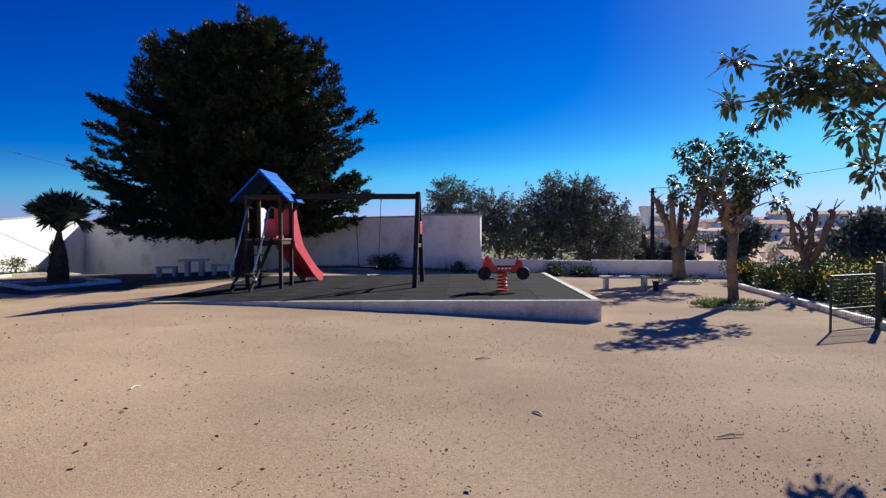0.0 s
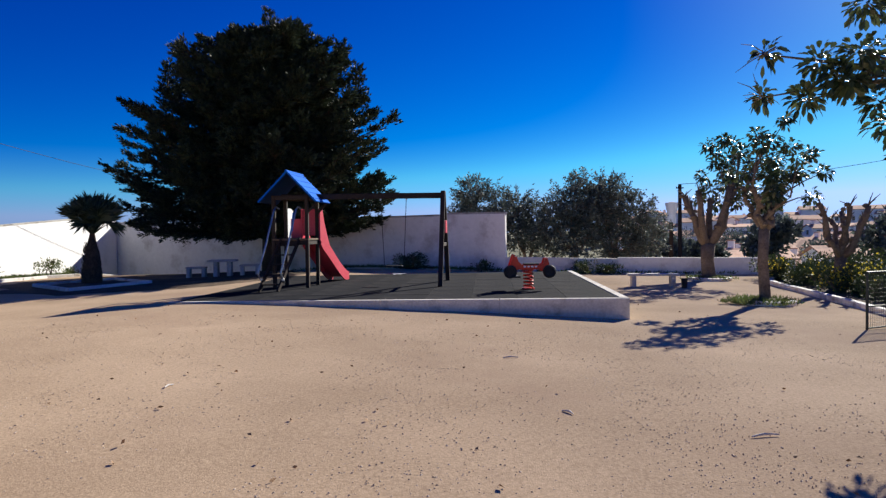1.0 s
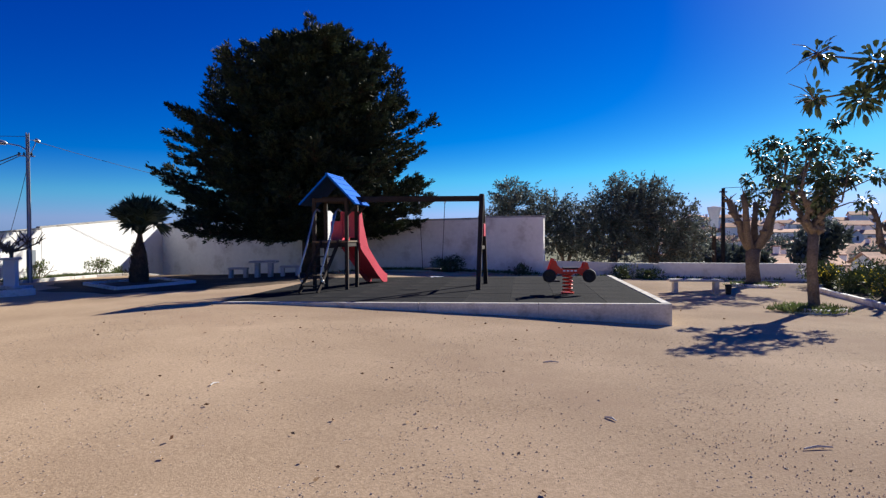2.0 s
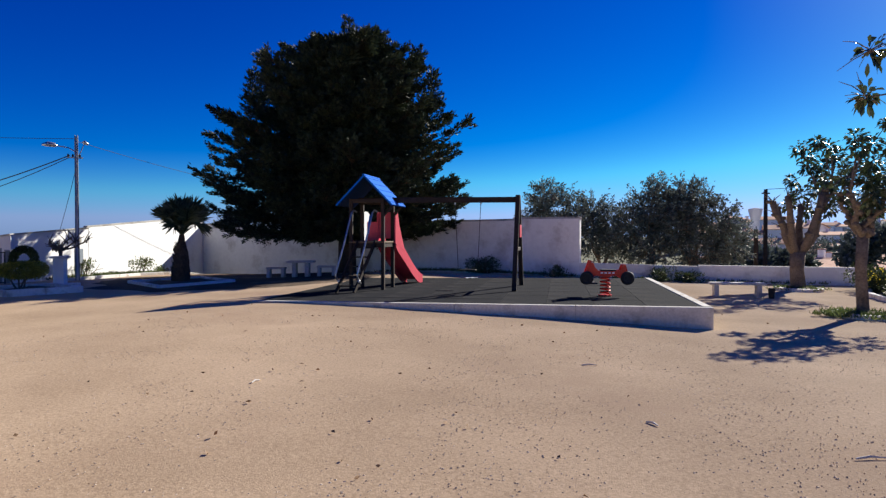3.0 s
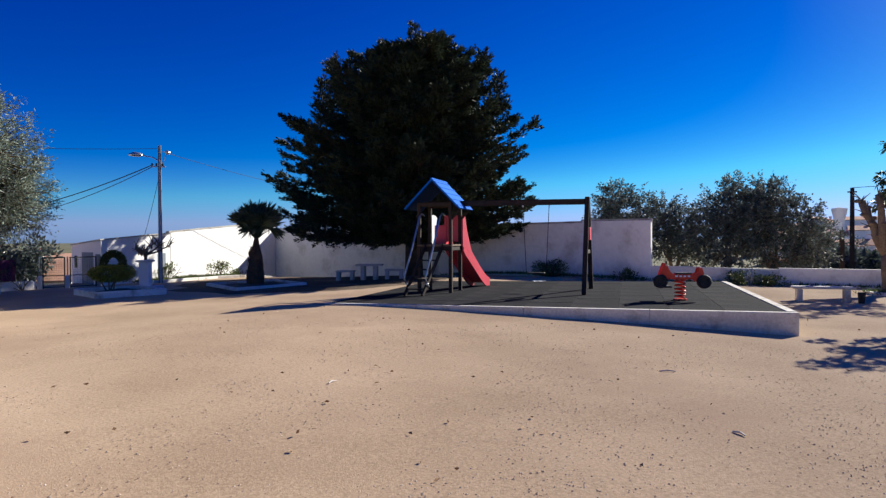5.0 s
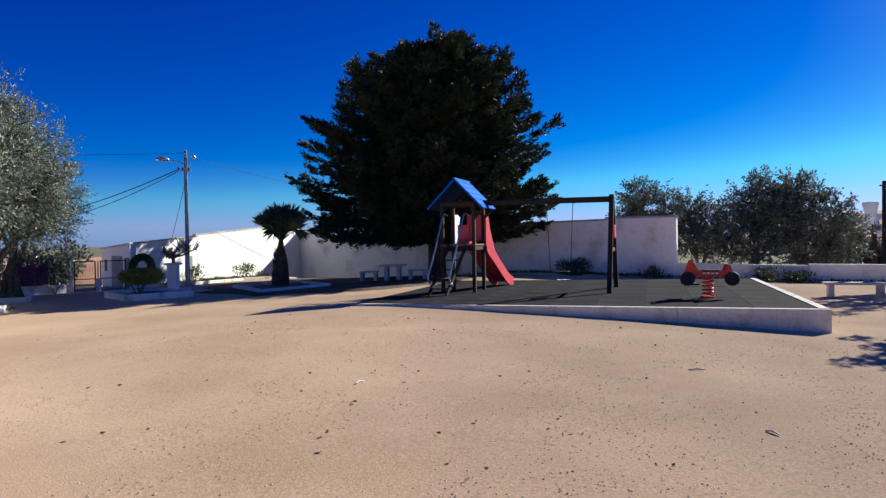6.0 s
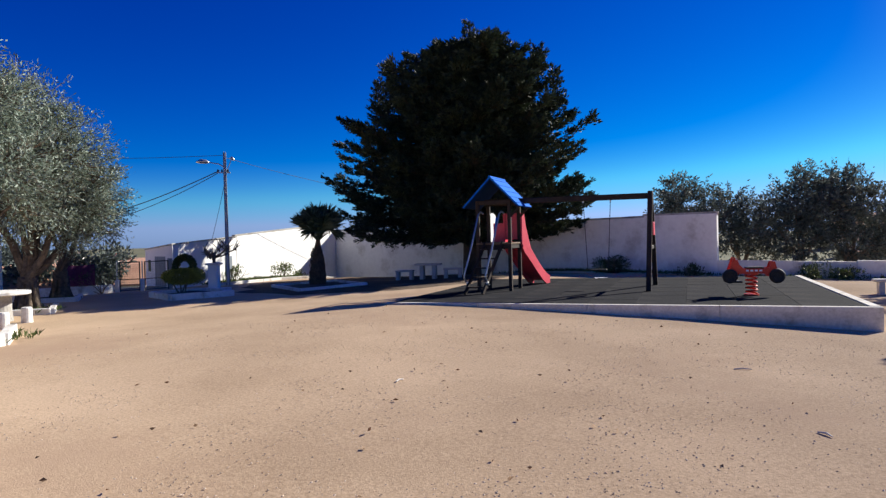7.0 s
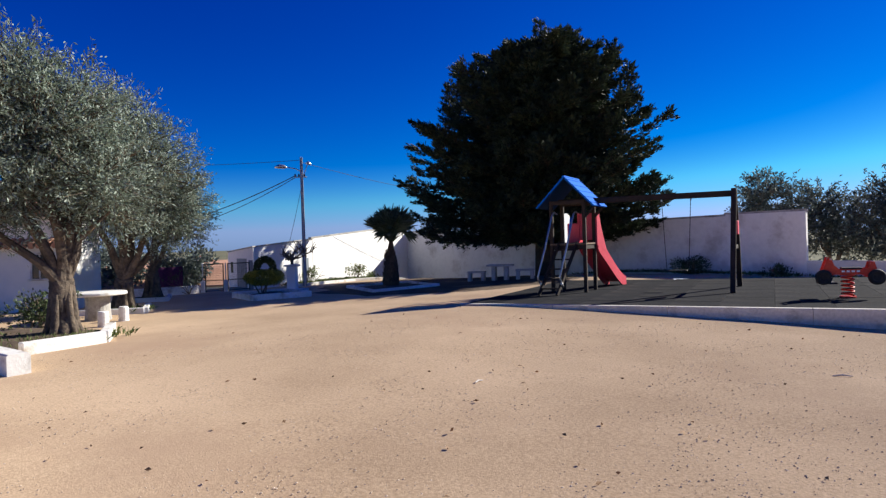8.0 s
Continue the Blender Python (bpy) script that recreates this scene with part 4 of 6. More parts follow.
def bed(name, pts, label, w=0.14, h=0.13, closed=True, soil=None, material=KERB):
    root = new(name)
    tagged(root, label, "kerb", "", "structure")
    kerb_line(root, pts + [pts[0]] if closed else pts, w, h, material)
    outline = soil or pts
    cx, cy = sum(p[0] for p in outline) / len(outline), sum(p[1] for p in outline) / len(outline)
    b = Build()
    n, rings = len(outline) * 6, 4
    ring = []
    for i in range(len(outline)):
        p, q = Vector(outline[i]), Vector(outline[(i + 1) % len(outline)])
        ring += [p.lerp(q, k / 6) for k in range(6)]
    vs = [(cx, cy, ground_z(cx, cy) + h * 0.75)]
    for r in range(1, rings + 1):
        for p in ring:
            x, y = cx + (p.x - cx) * r / rings, cy + (p.y - cy) * r / rings
            vs.append((x, y, ground_z(x, y) + h * (0.62 if r < rings else 0.35) + 0.04 * noise.noise((x * 2, y * 2, 1))))
    fs = [(0, 1 + i, 1 + (i + 1) % n) for i in range(n)]
    for r in range(rings - 1):
        o, q = 1 + r * n, 1 + (r + 1) * n
        fs += [(o + i, q + i, q + (i + 1) % n, o + (i + 1) % n) for i in range(n)]
    part("soil", b.add(vs, fs), SOIL, root, "dark bare soil", True)
    return root


bed("palm_bed", [(-14.6, 20.9), (-12.2, 18.95), (-10.9, 21.5), (-13.3, 23.5)], "white kerbed square bed with dark soil round a palm")
bed("topiary_bed", [(-14.95, 15.9), (-13.9, 17.55), (-15.7, 18.5), (-16.7, 16.9)], "white kerbed bed with dark soil round clipped shrub", 0.16, 0.19)
bed("wall_bed", [(-14.9, 28.9), (-15.6, 28.3), (-17.2, 25.4), (-17.9, 22.0)], "long pale kerb edging a weedy bed at the wall", 0.14, 0.12, False, [(-15.0, 29.0), (-17.2, 25.4), (-17.9, 22.0), (-18.75, 22.2), (-18.5, 30.2)])
bed("olive_bed", [(-11.55, 6.5), (-11.37, 7.94), (-12.7, 9.1)], "white kerb round soil under an olive tree", 0.17, 0.22, False, [(-11.5, 6.6), (-11.45, 7.9), (-12.8, 9.0), (-15.0, 8.6), (-14.6, 6.4)])
bed("olive_bed", [(-17.3, 11.1), (-15.53, 12.25), (-16.92, 13.53)], "white kerb round soil under an olive tree", 0.16, 0.15, False, [(-17.2, 11.2), (-15.6, 12.25), (-16.9, 13.4), (-18.6, 13.0)])
bed("olive_bed", [(-19.6, 14.2), (-18.26, 15.35), (-19.5, 16.6)], "white kerb round soil under an olive tree", 0.15, 0.14, False, [(-19.5, 14.3), (-18.35, 15.35), (-19.5, 16.4), (-20.6, 15.6)])
bed("hedge_bed", [(12.0, 24.4), (10.1, 21.4), (9.82, 20.3), (9.06, 15.4), (8.42, 12.2), (8.0, 9.6), (7.6, 7.0)], "long white kerb edging a hedge bed of shrubs", 0.16, 0.14, False, [(12.0, 24.4), (9.85, 20.3), (9.1, 15.4), (8.1, 9.6), (7.8, 7.4), (13.5, 7.0), (15.0, 24.0)])


def ring_bed(x, y, r, label, tilt=0.0):
    root = new("tree_ring")
    tagged(root, label, "kerb", "tree rings", "structure")
    n = 14
    for i in range(n):
        a0, a1 = 2 * math.pi * i / n + 0.012, 2 * math.pi * (i + 1) / n - 0.012
        k = Build()
        vs = []
        for a in (a0, (a0 + a1) / 2, a1):
            for rr, z in ((r, -0.08), (r, 0.10), (r - 0.13, 0.11), (r - 0.13, -0.08)):
                px, py = x + rr * math.cos(a), y + rr * math.sin(a)
                vs.append((px, py, ground_z(px, py) + z))
        fs = [(0, 1, 2, 3), (11, 10, 9, 8)]
        for o in (0, 4):
            fs += [(o + k2, o + 4 + k2, o + 4 + (k2 + 1) % 4, o + (k2 + 1) % 4) for k2 in range(4)]
        part("kerb_stone", k.add(vs, fs), KERB, root)
    b = Build()
    vs = [(x, y, ground_z(x, y) + 0.16)]
    for rr, z in ((0.4, 0.12), (0.75, 0.08), (1.0, 0.03)):
        for i in range(24):
            a = 2 * math.pi * i / 24
            px, py = x + (r - 0.1) * rr * math.cos(a), y + (r - 0.1) * rr * math.sin(a)
            vs.append((px, py, ground_z(px, py) + z + random.uniform(-0.02, 0.02)))
    fs = [(0, 1 + i, 1 + (i + 1) % 24) for i in range(24)]
    for q in range(2):
        o, p = 1 + q * 24, 25 + q * 24
        fs += [(o + i, p + i, p + (i + 1) % 24, o + (i + 1) % 24) for i in range(24)]
    part("soil", b.add(vs, fs), SOIL, root, "dark soil mound", True)
    return root


ring_bed(7.17, 15.4, 0.66, "round white kerb with weeds at a tree's foot")
ring_bed(8.75, 23.0, 0.75, "round kerb with dark soil at a pollarded tree's foot")


def end_wall():
    b = Build()
    a, c = Vector((-9.62, 5.5, 0)), Vector((-13.8, 6.45, 0))
    d = (c - a).normalized()
    n = Vector((-d.y, d.x, 0)) * 0.30
    vs = []
    for p in (a, c):
        for o, z in ((Vector(), -0.1), (Vector(), 0.31), (n * 0.08, 0.33), (n * 0.92, 0.33), (n, 0.31), (n, -0.1)):
            q = p + o
            vs.append((q.x, q.y, z))
    b.add(vs, [(0, 1, 2, 3, 4, 5), (11, 10, 9, 8, 7, 6)] + [((i + 1) % 6, 6 + (i + 1) % 6, 6 + i, i) for i in range(6)])
    structure("wall_low_west", b, KERB, "low white painted wall end beside the olive bed", "wall")


end_wall()


# ---- palm ----
def palm():
    rng = random.Random(4)
    x, y = -13.0, 21.55
    root = thing("fan_palm", x, y, ground_z(x, y), 0, "young fan palm with shaggy tapering trunk in kerbed bed", "palm tree")
    b = Build()
    prof = [(0.0, 0.29), (0.15, 0.32), (0.45, 0.31), (0.8, 0.28), (1.15, 0.22), (1.45, 0.15), (1.7, 0.10), (1.9, 0.06)]
    b.tube([(0.01 * i, 0, z) for i, (z, r) in enumerate(prof)], [r for z, r in prof], 16, 0.08, rng)
    trunk = part("trunk", b, PALMBARK, root, "", True)
    hb = Build()
    for i in range(230):
        z = rng.uniform(0.05, 1.4)
        r = float(np.interp(z, [p[0] for p in prof], [p[1] for p in prof]))
        a = rng.uniform(0, 6.283)
        u, t = Vector((math.cos(a), math.sin(a), 0)), Vector((-math.sin(a), math.cos(a), 0))
        p = u * (r * 0.93) + Vector((0, 0, z))
        hb.add([p - t * 0.04, p + t * 0.04, p + u * 0.05 + t * 0.02 + Vector((0, 0, 0.13)), p + u * 0.05 - t * 0.02 + Vector((0, 0, 0.13))], [(0, 1, 2, 3)])
    part("leaf_base", hb, PALMBARK, trunk, "old brown leaf bases")
    top = Vector((0.06, 0, 1.74))
    for i in range(84):
        up = rng.uniform(0.62, 1.5) if i > 3 else rng.uniform(0.5, 0.75)
        a = i * 2.39996
        d = Vector((math.cos(a) * math.cos(up), math.sin(a) * math.cos(up), math.sin(up)))
        ln = rng.uniform(0.45, 1.1) if i > 3 else rng.uniform(0.6, 0.8)
        hub = top + d * ln
        if i <= 3:
            d = Vector((d.x, d.y, -0.35)).normalized()
        f = Build()
        f.tube([top, top.lerp(hub, 0.5) + Vector((0, 0, 0.03)), hub], [0.016, 0.012, 0.008], 4)
        side = d.cross(Vector((0, 0, 1)))
        side = side.normalized() if side.length > 0.05 else Vector((1, 0, 0))
        nor = side.cross(d)
        m = 21
        L = rng.uniform(0.50, 0.68)
        for k in range(m):
            b2 = (k / (m - 1) - 0.5) * 2.5
            e = (d * math.cos(b2) + side * math.sin(b2) + nor * rng.gauss(0, 0.22)).normalized()
            w = side * math.cos(b2) - d * math.sin(b2)
            l2 = L * (1 - 0.22 * abs(b2) / 1.85) * rng.uniform(0.92, 1.05)
            mid = hub + e * l2 * 0.55 + nor * 0.02
            tip = hub + e * l2 + Vector((0, 0, -0.10 * l2))
            f.add([hub, mid + w * 0.021 + nor * 0.012, tip, mid - w * 0.021 + nor * 0.012], [(0, 1, 2), (0, 2, 3)])
        part("frond", f, PALMLEAF, root)
    return root


palm()


# ---- topiary shrub and pedestal ----
def leaf_mass(cs, ds, rng, c, r, n):
    for i in range(n):
        d = Vector((rng.gauss(0, 1), rng.gauss(0, 1), rng.gauss(0, 1))).normalized()
        s = rng.uniform(0.72, 1.04)
        cs.append(Vector(c) + Vector((d.x * r[0], d.y * r[1], d.z * r[2])) * s)
        ds.append(d + Vector((rng.gauss(0, 0.5), rng.gauss(0, 0.5), rng.gauss(0, 0.5) + 0.25)))


def topiary():
    rng = random.Random(8)
    x, y = -15.35, 16.85
    root = thing("topiary_shrub", x, y, ground_z(x, y) + 0.1, 42, "clipped yellow-green shrub with an arch on top", "shrub")
    b = Build()
    tips = []
    for i in range(4):
        grow(b, tips, rng, Vector((rng.uniform(-0.08, 0.08), rng.uniform(-0.08, 0.08), -0.1)), Vector((rng.uniform(-0.4, 0.4), rng.uniform(-0.4, 0.4), 1)).normalized(), 0.45, 0.035, 1)
    part("stem", b, BARK, root)
    cs, ds = [], []
    leaf_mass(cs, ds, rng, (0, 0, 0.60), (0.58, 0.46, 0.24), 3800)
    leaf_mass(cs, ds, rng, (0.35, 0, 0.60), (0.36, 0.40, 0.26), 900)
    part("lower_tier", leaves("lower_tier", cs, ds, 0.075, 0.035, 3), TOPIARY, root, "flat-topped yellow-green clipped tier")
    cs, ds = [], []
    for i in range(15):
        a = math.pi * (i / 14) * 1.15 - 0.15
        leaf_mass(cs, ds, rng, (0.10 + 0.27 * math.cos(a), 0, 0.90 + 0.32 * math.sin(a)), (0.095, 0.10, 0.095), 150)
    part("arch", leaves("arch", cs, ds, 0.07, 0.032, 4), SHRUB, root, "dark green clipped arch")
    return root


topiary()


def pedestal():
    x, y = -15.75, 18.95
    root = thing("stone_pedestal", x, y, ground_z(x, y) - 0.02, 20, "pale blue-white painted stone pedestal on stepped base", "pedestal")
    part("base_step", Build().box((0, 0, 0.08), (0.95, 0.95, 0.16), None, 0.02), KERB, root)
    part("shaft", Build().box((0, 0, 0.58), (0.34, 0.34, 0.86), None, 0.02), HOUSEWHITE, root)
    part("cap", Build().box((0, 0, 1.04), (0.50, 0.50, 0.07), None, 0.02), KERB, root)


pedestal()


def pollard(x, y, seed, height, fork, r, arms, label, leafy=(), group="pollarded trees", lean=0.0, spread=0.55):
    """A cut-back tree: trunk, thick knobbly arms with short twigs, and leaf rosettes where they are given."""
    rng = random.Random(seed)
    root = thing("pollarded_tree", x, y, ground_z(x, y) - 0.03, 0, label, "tree", group)
    b = Build()
    pts = [Vector((0, 0, -0.1)), Vector((0.02, 0, 0.2)), Vector((lean * 0.5 - 0.03, 0.02, fork * 0.55)), Vector((lean, 0, fork))]
    b.tube(pts, [r * 1.35, r * 1.05, r * 0.95, r], 12, 0.07, rng)
    part("trunk", b, BARK, root, "", True)
    ends = []
    for i in range(arms):
        a = 2 * math.pi * i / arms + rng.uniform(-0.3, 0.3)
        h = height * rng.uniform(0.8, 1.0) - fork
        w = spread * h * rng.uniform(0.7, 1.15)
        q = pts[-1] - Vector((0, 0, 0.12))
        arm = [q]
        for k in range(1, 6):
            s = k / 5
            arm.append(q + Vector((math.cos(a) * w * s ** 0.75, math.sin(a) * w * s ** 0.75, h * s ** 1.15)) + Vector((rng.gauss(0, 0.04), rng.gauss(0, 0.04), 0)))
        L = Build()
        L.tube(arm, [r * 0.66, r * 0.55, r * 0.5, r * 0.44, r * 0.40, r * 0.46], 9, 0.12, rng)
        for k in range(5):
            c = arm[2 + k % 4] + Vector((rng.gauss(0, 0.05), rng.gauss(0, 0.05), rng.gauss(0, 0.05)))
            L.tube([c - Vector((0, 0, 0.06)), c, c + Vector((0, 0, 0.06))], [r * 0.3, r * 0.55, r * 0.25], 7, 0.15, rng)
        limb = part("limb", L, BARK, root, "", True)
        for k in range(6):
            st = arm[rng.choice((3, 4, 5, 5))]
            d = Vector((math.cos(a) * 0.4 + rng.gauss(0, 0.6), math.sin(a) * 0.4 + rng.gauss(0, 0.6), rng.uniform(0.4, 1))).normalized()
            ln = rng.uniform(0.15, 0.5)
            T = Build().tube([st, st + d * ln * 0.5 + Vector((0, 0, 0.02)), st + d * ln], [0.022, 0.016, 0.008], 5)
            part("twig", T, BARK, limb)
            ends.append(st + d * ln)
    return root, ends, rng


def rosettes(root, rng, points, r, n, length, width, name="crown"):
    cs, ds = [], []
    for p in points:
        k = rng.uniform(0.8, 1.2)
        for i in range(n):
            d = Vector((rng.gauss(0, 1), rng.gauss(0, 1), rng.gauss(0, 0.8) + 0.15)).normalized()
            cs.append(Vector(p) + d * r * k * rng.uniform(0.15, 0.8))
            ds.append(d + Vector((0, 0, rng.uniform(-0.7, 0.3))))
    part(name, broad_leaves(name, cs, ds, length, width, rng.randint(1, 999), 0.14), BIGLEAF, root, "rosettes of large glossy leaves")


t1, ends, rng = pollard(8.75, 23.1, 21, 3.7, 1.35, 0.24, 6, "thick pollarded tree with knobbly arms and leaf rosettes at top", spread=0.42)
pts = [Vector((rng.uniform(-0.3, 1.9), rng.uniform(-1.0, 1.0), rng.uniform(2.7, 5.1))) for i in range(26)]
tw = Build()
for p in pts:
    st = min(ends, key=lambda e: (e - p).length)
    tw.tube([st, st.lerp(p, 0.5) + Vector((0.05, 0, 0.08)), p], [0.026, 0.018, 0.008], 5)
part("twig_work", tw, BARK, t1)
rosettes(t1, rng, pts, 0.32, 72, 0.17, 0.088)

t2, ends, rng = pollard(7.17, 15.45, 33, 2.95, 1.95, 0.125, 5, "slender young tree with glossy leaf rosettes in a round kerb", spread=0.62)
pts = [Vector((rng.uniform(-0.55, 0.75), rng.uniform(-0.7, 0.7), rng.uniform(2.35, 4.15))) for i in range(24)] + [Vector((1.35, -0.1, 3.15)), Vector((1.15, 0.1, 3.6)), Vector((1.0, -0.2, 2.55)), Vector((0.9, 0.2, 3.2)), Vector((0.5, 0, 4.4))]
tw = Build()
for p in pts:
    st = min(ends, key=lambda e: (e - p).length)
    tw.tube([st, st.lerp(p, 0.5) + Vector((0.04, 0, 0.07)), p], [0.022, 0.015, 0.007], 5)
part("twig_work", tw, BARK, t2)
rosettes(t2, rng, pts, 0.24, 66, 0.135, 0.070)

t3, ends, rng = pollard(11.0, 18.9, 41, 2.75, 1.1, 0.16, 7, "bare grey pollarded tree with stubby twigs above the hedge", spread=0.5)
t4, ends, rng = pollard(-16.5, 19.9, 45, 1.80, 1.38, 0.06, 7, "small bare pollarded tree beside a white pedestal", spread=2.3)


def loquat():
    """Large leafy tree at the park's edge, its low boughs reaching over the path."""
    rng = random.Random(17)
    x, y = 8.7, 8.0
    root = thing("leafy_tree", x, y, ground_z(x, y) - 0.03, 0, "spreading tree with large glossy leaves overhanging the path", "tree")
    part("trunk", Build().tube([(0, 0, -0.1), (0.05, 0, 0.5), (-0.05, 0.05, 1.2), (0, 0, 1.9)], [0.22, 0.16, 0.14, 0.15], 12, 0.06, rng), BARK, root, "", True)
    heads = [(4.65, 8.86, 3.48), (4.79, 8.78, 3.97), (4.19, 9.08, 4.17), (4.16, 9.09, 3.57), (4.95, 8.7, 3.75), (5.19, 8.54, 4.02), (5.37, 8.44, 3.36), (5.6, 8.29, 3.62), (5.47, 8.37, 3.05), (5.66, 8.24, 2.52), (5.24, 8.52, 4.65), (5.56, 8.31, 4.51), (5.05, 8.6, 3.65), (5.55, 8.6, 3.95), (5.3, 8.9, 3.7)]
    heads = [Vector((h[0] * 0.88, h[1] * 0.88, 1.7 + (h[2] - 1.7) * 0.88)) - Vector((x, y, ground_z(x, y))) for h in heads]
    for i in range(14):
        heads.append(Vector((rng.uniform(-1.2, 1.3), rng.uniform(-0.6, 1.2), rng.uniform(2.5, 4.4))))
    b = Build()
    fork = Vector((0, 0, 1.85))
    mains = [Vector((-1.6, -0.25, 3.0)), Vector((-3.1, -0.3, 3.5)), Vector((0.9, 0.7, 3.0)), Vector((-0.1, 1.0, 3.1)), Vector((0.5, -0.3, 3.3)), Vector((-2.4, -0.3, 4.3))]
    for m in mains:
        b.tube([fork, fork.lerp(m, 0.5) + Vector((0.05, 0.05, 0.12)), m], [0.085, 0.06, 0.04], 7, 0.08, rng)
    for h in heads:
        st = min(mains, key=lambda e: (e - h).length)
        mid = st.lerp(h, 0.55) + Vector((rng.gauss(0, 0.07), rng.gauss(0, 0.07), 0.10))
        b.tube([st, mid, h], [0.03, 0.02, 0.008], 6)
    for i in (2, 3):
        h = heads[i]
        for k in range(5):
            d = Vector((rng.uniform(-0.36, 0.15), rng.uniform(-0.15, 0.15), rng.uniform(-0.25, 0.25)))
            b.tube([h - d * 0.4, h + d * 0.5 + Vector((0, 0, rng.uniform(-0.05, 0.06))), h + d + Vector((0, 0, rng.uniform(-0.04, 0.06)))], [0.009, 0.006, 0.003], 5)
    part("limb_work", b, BARK, root)
    rosettes(root, rng, [h for i, h in enumerate(heads) if i not in (2, 3)], 0.26, 100, 0.125, 0.062)
    for h in (heads[2], heads[3]):
        rosettes(root, rng, [h], 0.19, 44, 0.125, 0.060, "outer_leaf_tuft")
    return root


loquat()

# ---- olive trees by the house ----
olive_tree(-12.75, 8.05, 61, 0.23, [(-0.2, -0.2, 4.1, 1.4), (0.15, 0.25, 4.7, 0.95), (-0.8, -1.0, 4.8, 1.3), (-0.5, -0.7, 3.3, 1.2), (0.45, 0.55, 3.3, 0.95), (-0.5, -0.5, 5.2, 0.8), (0.6, 0.7, 2.6, 0.6), (-0.9, -1.1, 2.7, 0.9)], 30, 215, "old olive tree with gnarled trunk and silvery crown", fork=1.25, size=(0.105, 0.029))
olive_tree(-16.75, 12.55, 62, 0.24, [(0.0, 0.0, 4.7, 1.6), (0.5, 0.6, 4.1, 1.4), (0.75, 0.95, 3.1, 1.2), (-0.2, -0.2, 3.3, 1.4), (0.0, 0.05, 5.6, 1.0), (-0.8, -1.0, 4.6, 1.4), (0.5, 0.6, 2.9, 1.1), (0.95, 1.2, 2.5, 0.7)], 28, 175, "old olive tree with forked trunk and silvery crown", size=(0.105, 0.029))
olive_tree(-19.2, 15.6, 63, 0.22, [(0.2, 0.25, 3.8, 1.4), (0.5, 0.6, 3.1, 1.15), (-0.2, -0.2, 3.0, 1.3)], 18, 150, "olive tree with dark forked trunk in a kerbed bed", size=(0.11, 0.032))

# ---- olive grove beyond the low wall ----
for gx, gy, sd, bl in ((0.75, 31.5, 71, [(0, 0, 3.3, 1.25), (-0.6, 0, 2.5, 1.0), (0.9, 0.2, 2.6, 1.1), (0.6, 0, 1.6, 0.9), (-0.4, 0, 3.9, 0.7)]),
                       (3.1, 32.5, 72, [(-0.3, 0, 3.5, 0.9), (0.5, 0, 2.7, 1.1), (-0.4, 0, 2.2, 1.0), (0.6, 0, 1.5, 0.9)]),
                       (5.3, 31.2, 73, [(0, 0, 3.2, 1.3), (-0.8, 0, 2.2, 1.2), (0.8, 0, 2.6, 1.2), (0.3, 0, 4.0, 0.8), (0, 0, 1.4, 1.2)]),
                       (7.4, 32.0, 74, [(0, 0, 3.4, 1.3), (0.9, 0, 2.6, 1.3), (-0.7, 0, 2.3, 1.2), (1.5, 0, 1.7, 1.0), (-0.2, 0, 4.1, 0.8), (0.4, 0, 1.3, 1.1)])):
    olive_tree(gx, gy, sd, 0.16, [(a * 1.15, b0, c + 0.25, d * 0.92) for a, b0, c, d in bl], 17, 130, "bushy grey-green olive tree behind a low white wall", FAROLIVE, (0.17, 0.065), BARK, 0.9)


# ---- shrubs and weeds ----
def shrub(x, y, rx, rz, seed, label, flowers=0.0, n=1500, mat=SHRUB, size=(0.10, 0.045)):
    rng = random.Random(seed)
    root = thing("shrub", x, y, ground_z(x, y), rng.uniform(0, 360), label, "shrub", "hedge shrubs")
    b, tips = Build(), []
    for i in range(5):
        grow(b, tips, rng, Vector((rng.gauss(0, 0.08), rng.gauss(0, 0.08), 0)), Vector((rng.gauss(0, 0.5), rng.gauss(0, 0.5), 1)).normalized(), rz * 0.6, 0.028, 1)
    part("stem_work", b, BARK, root)
    cs, ds, fc, fd = [], [], [], []
    for k in range(9):
        c = Vector((rng.gauss(0, 0.42) * rx, rng.gauss(0, 0.42) * rx, rz * rng.uniform(0.3, 0.85)))
        rr = rx * rng.uniform(0.35, 0.55)
        for i in range(n // 9):
            d = Vector((rng.gauss(0, 1), rng.gauss(0, 1), rng.gauss(0, 1))).normalized()
            p = c + d * rr * rng.uniform(0.5, 1.1)
            p.z = max(p.z, 0.04)
            dd = d + Vector((rng.gauss(0, 0.6), rng.gauss(0, 0.6), rng.gauss(0, 0.6) + 0.4))
            if rng.random() < flowers and d.z > -0.1:
                fc.append(p + d * 0.06)
                fd.append(dd)
            else:
                cs.append(p)
                ds.append(dd)
    part("foliage", leaves("foliage", cs, ds, size[0], size[1], seed, 0.2), mat, root)
    if fc:
        part("blossom", leaves("blossom", fc, fd, 0.07, 0.055, seed, 0.2), YELLOW, root, "small yellow blossom")
    return root


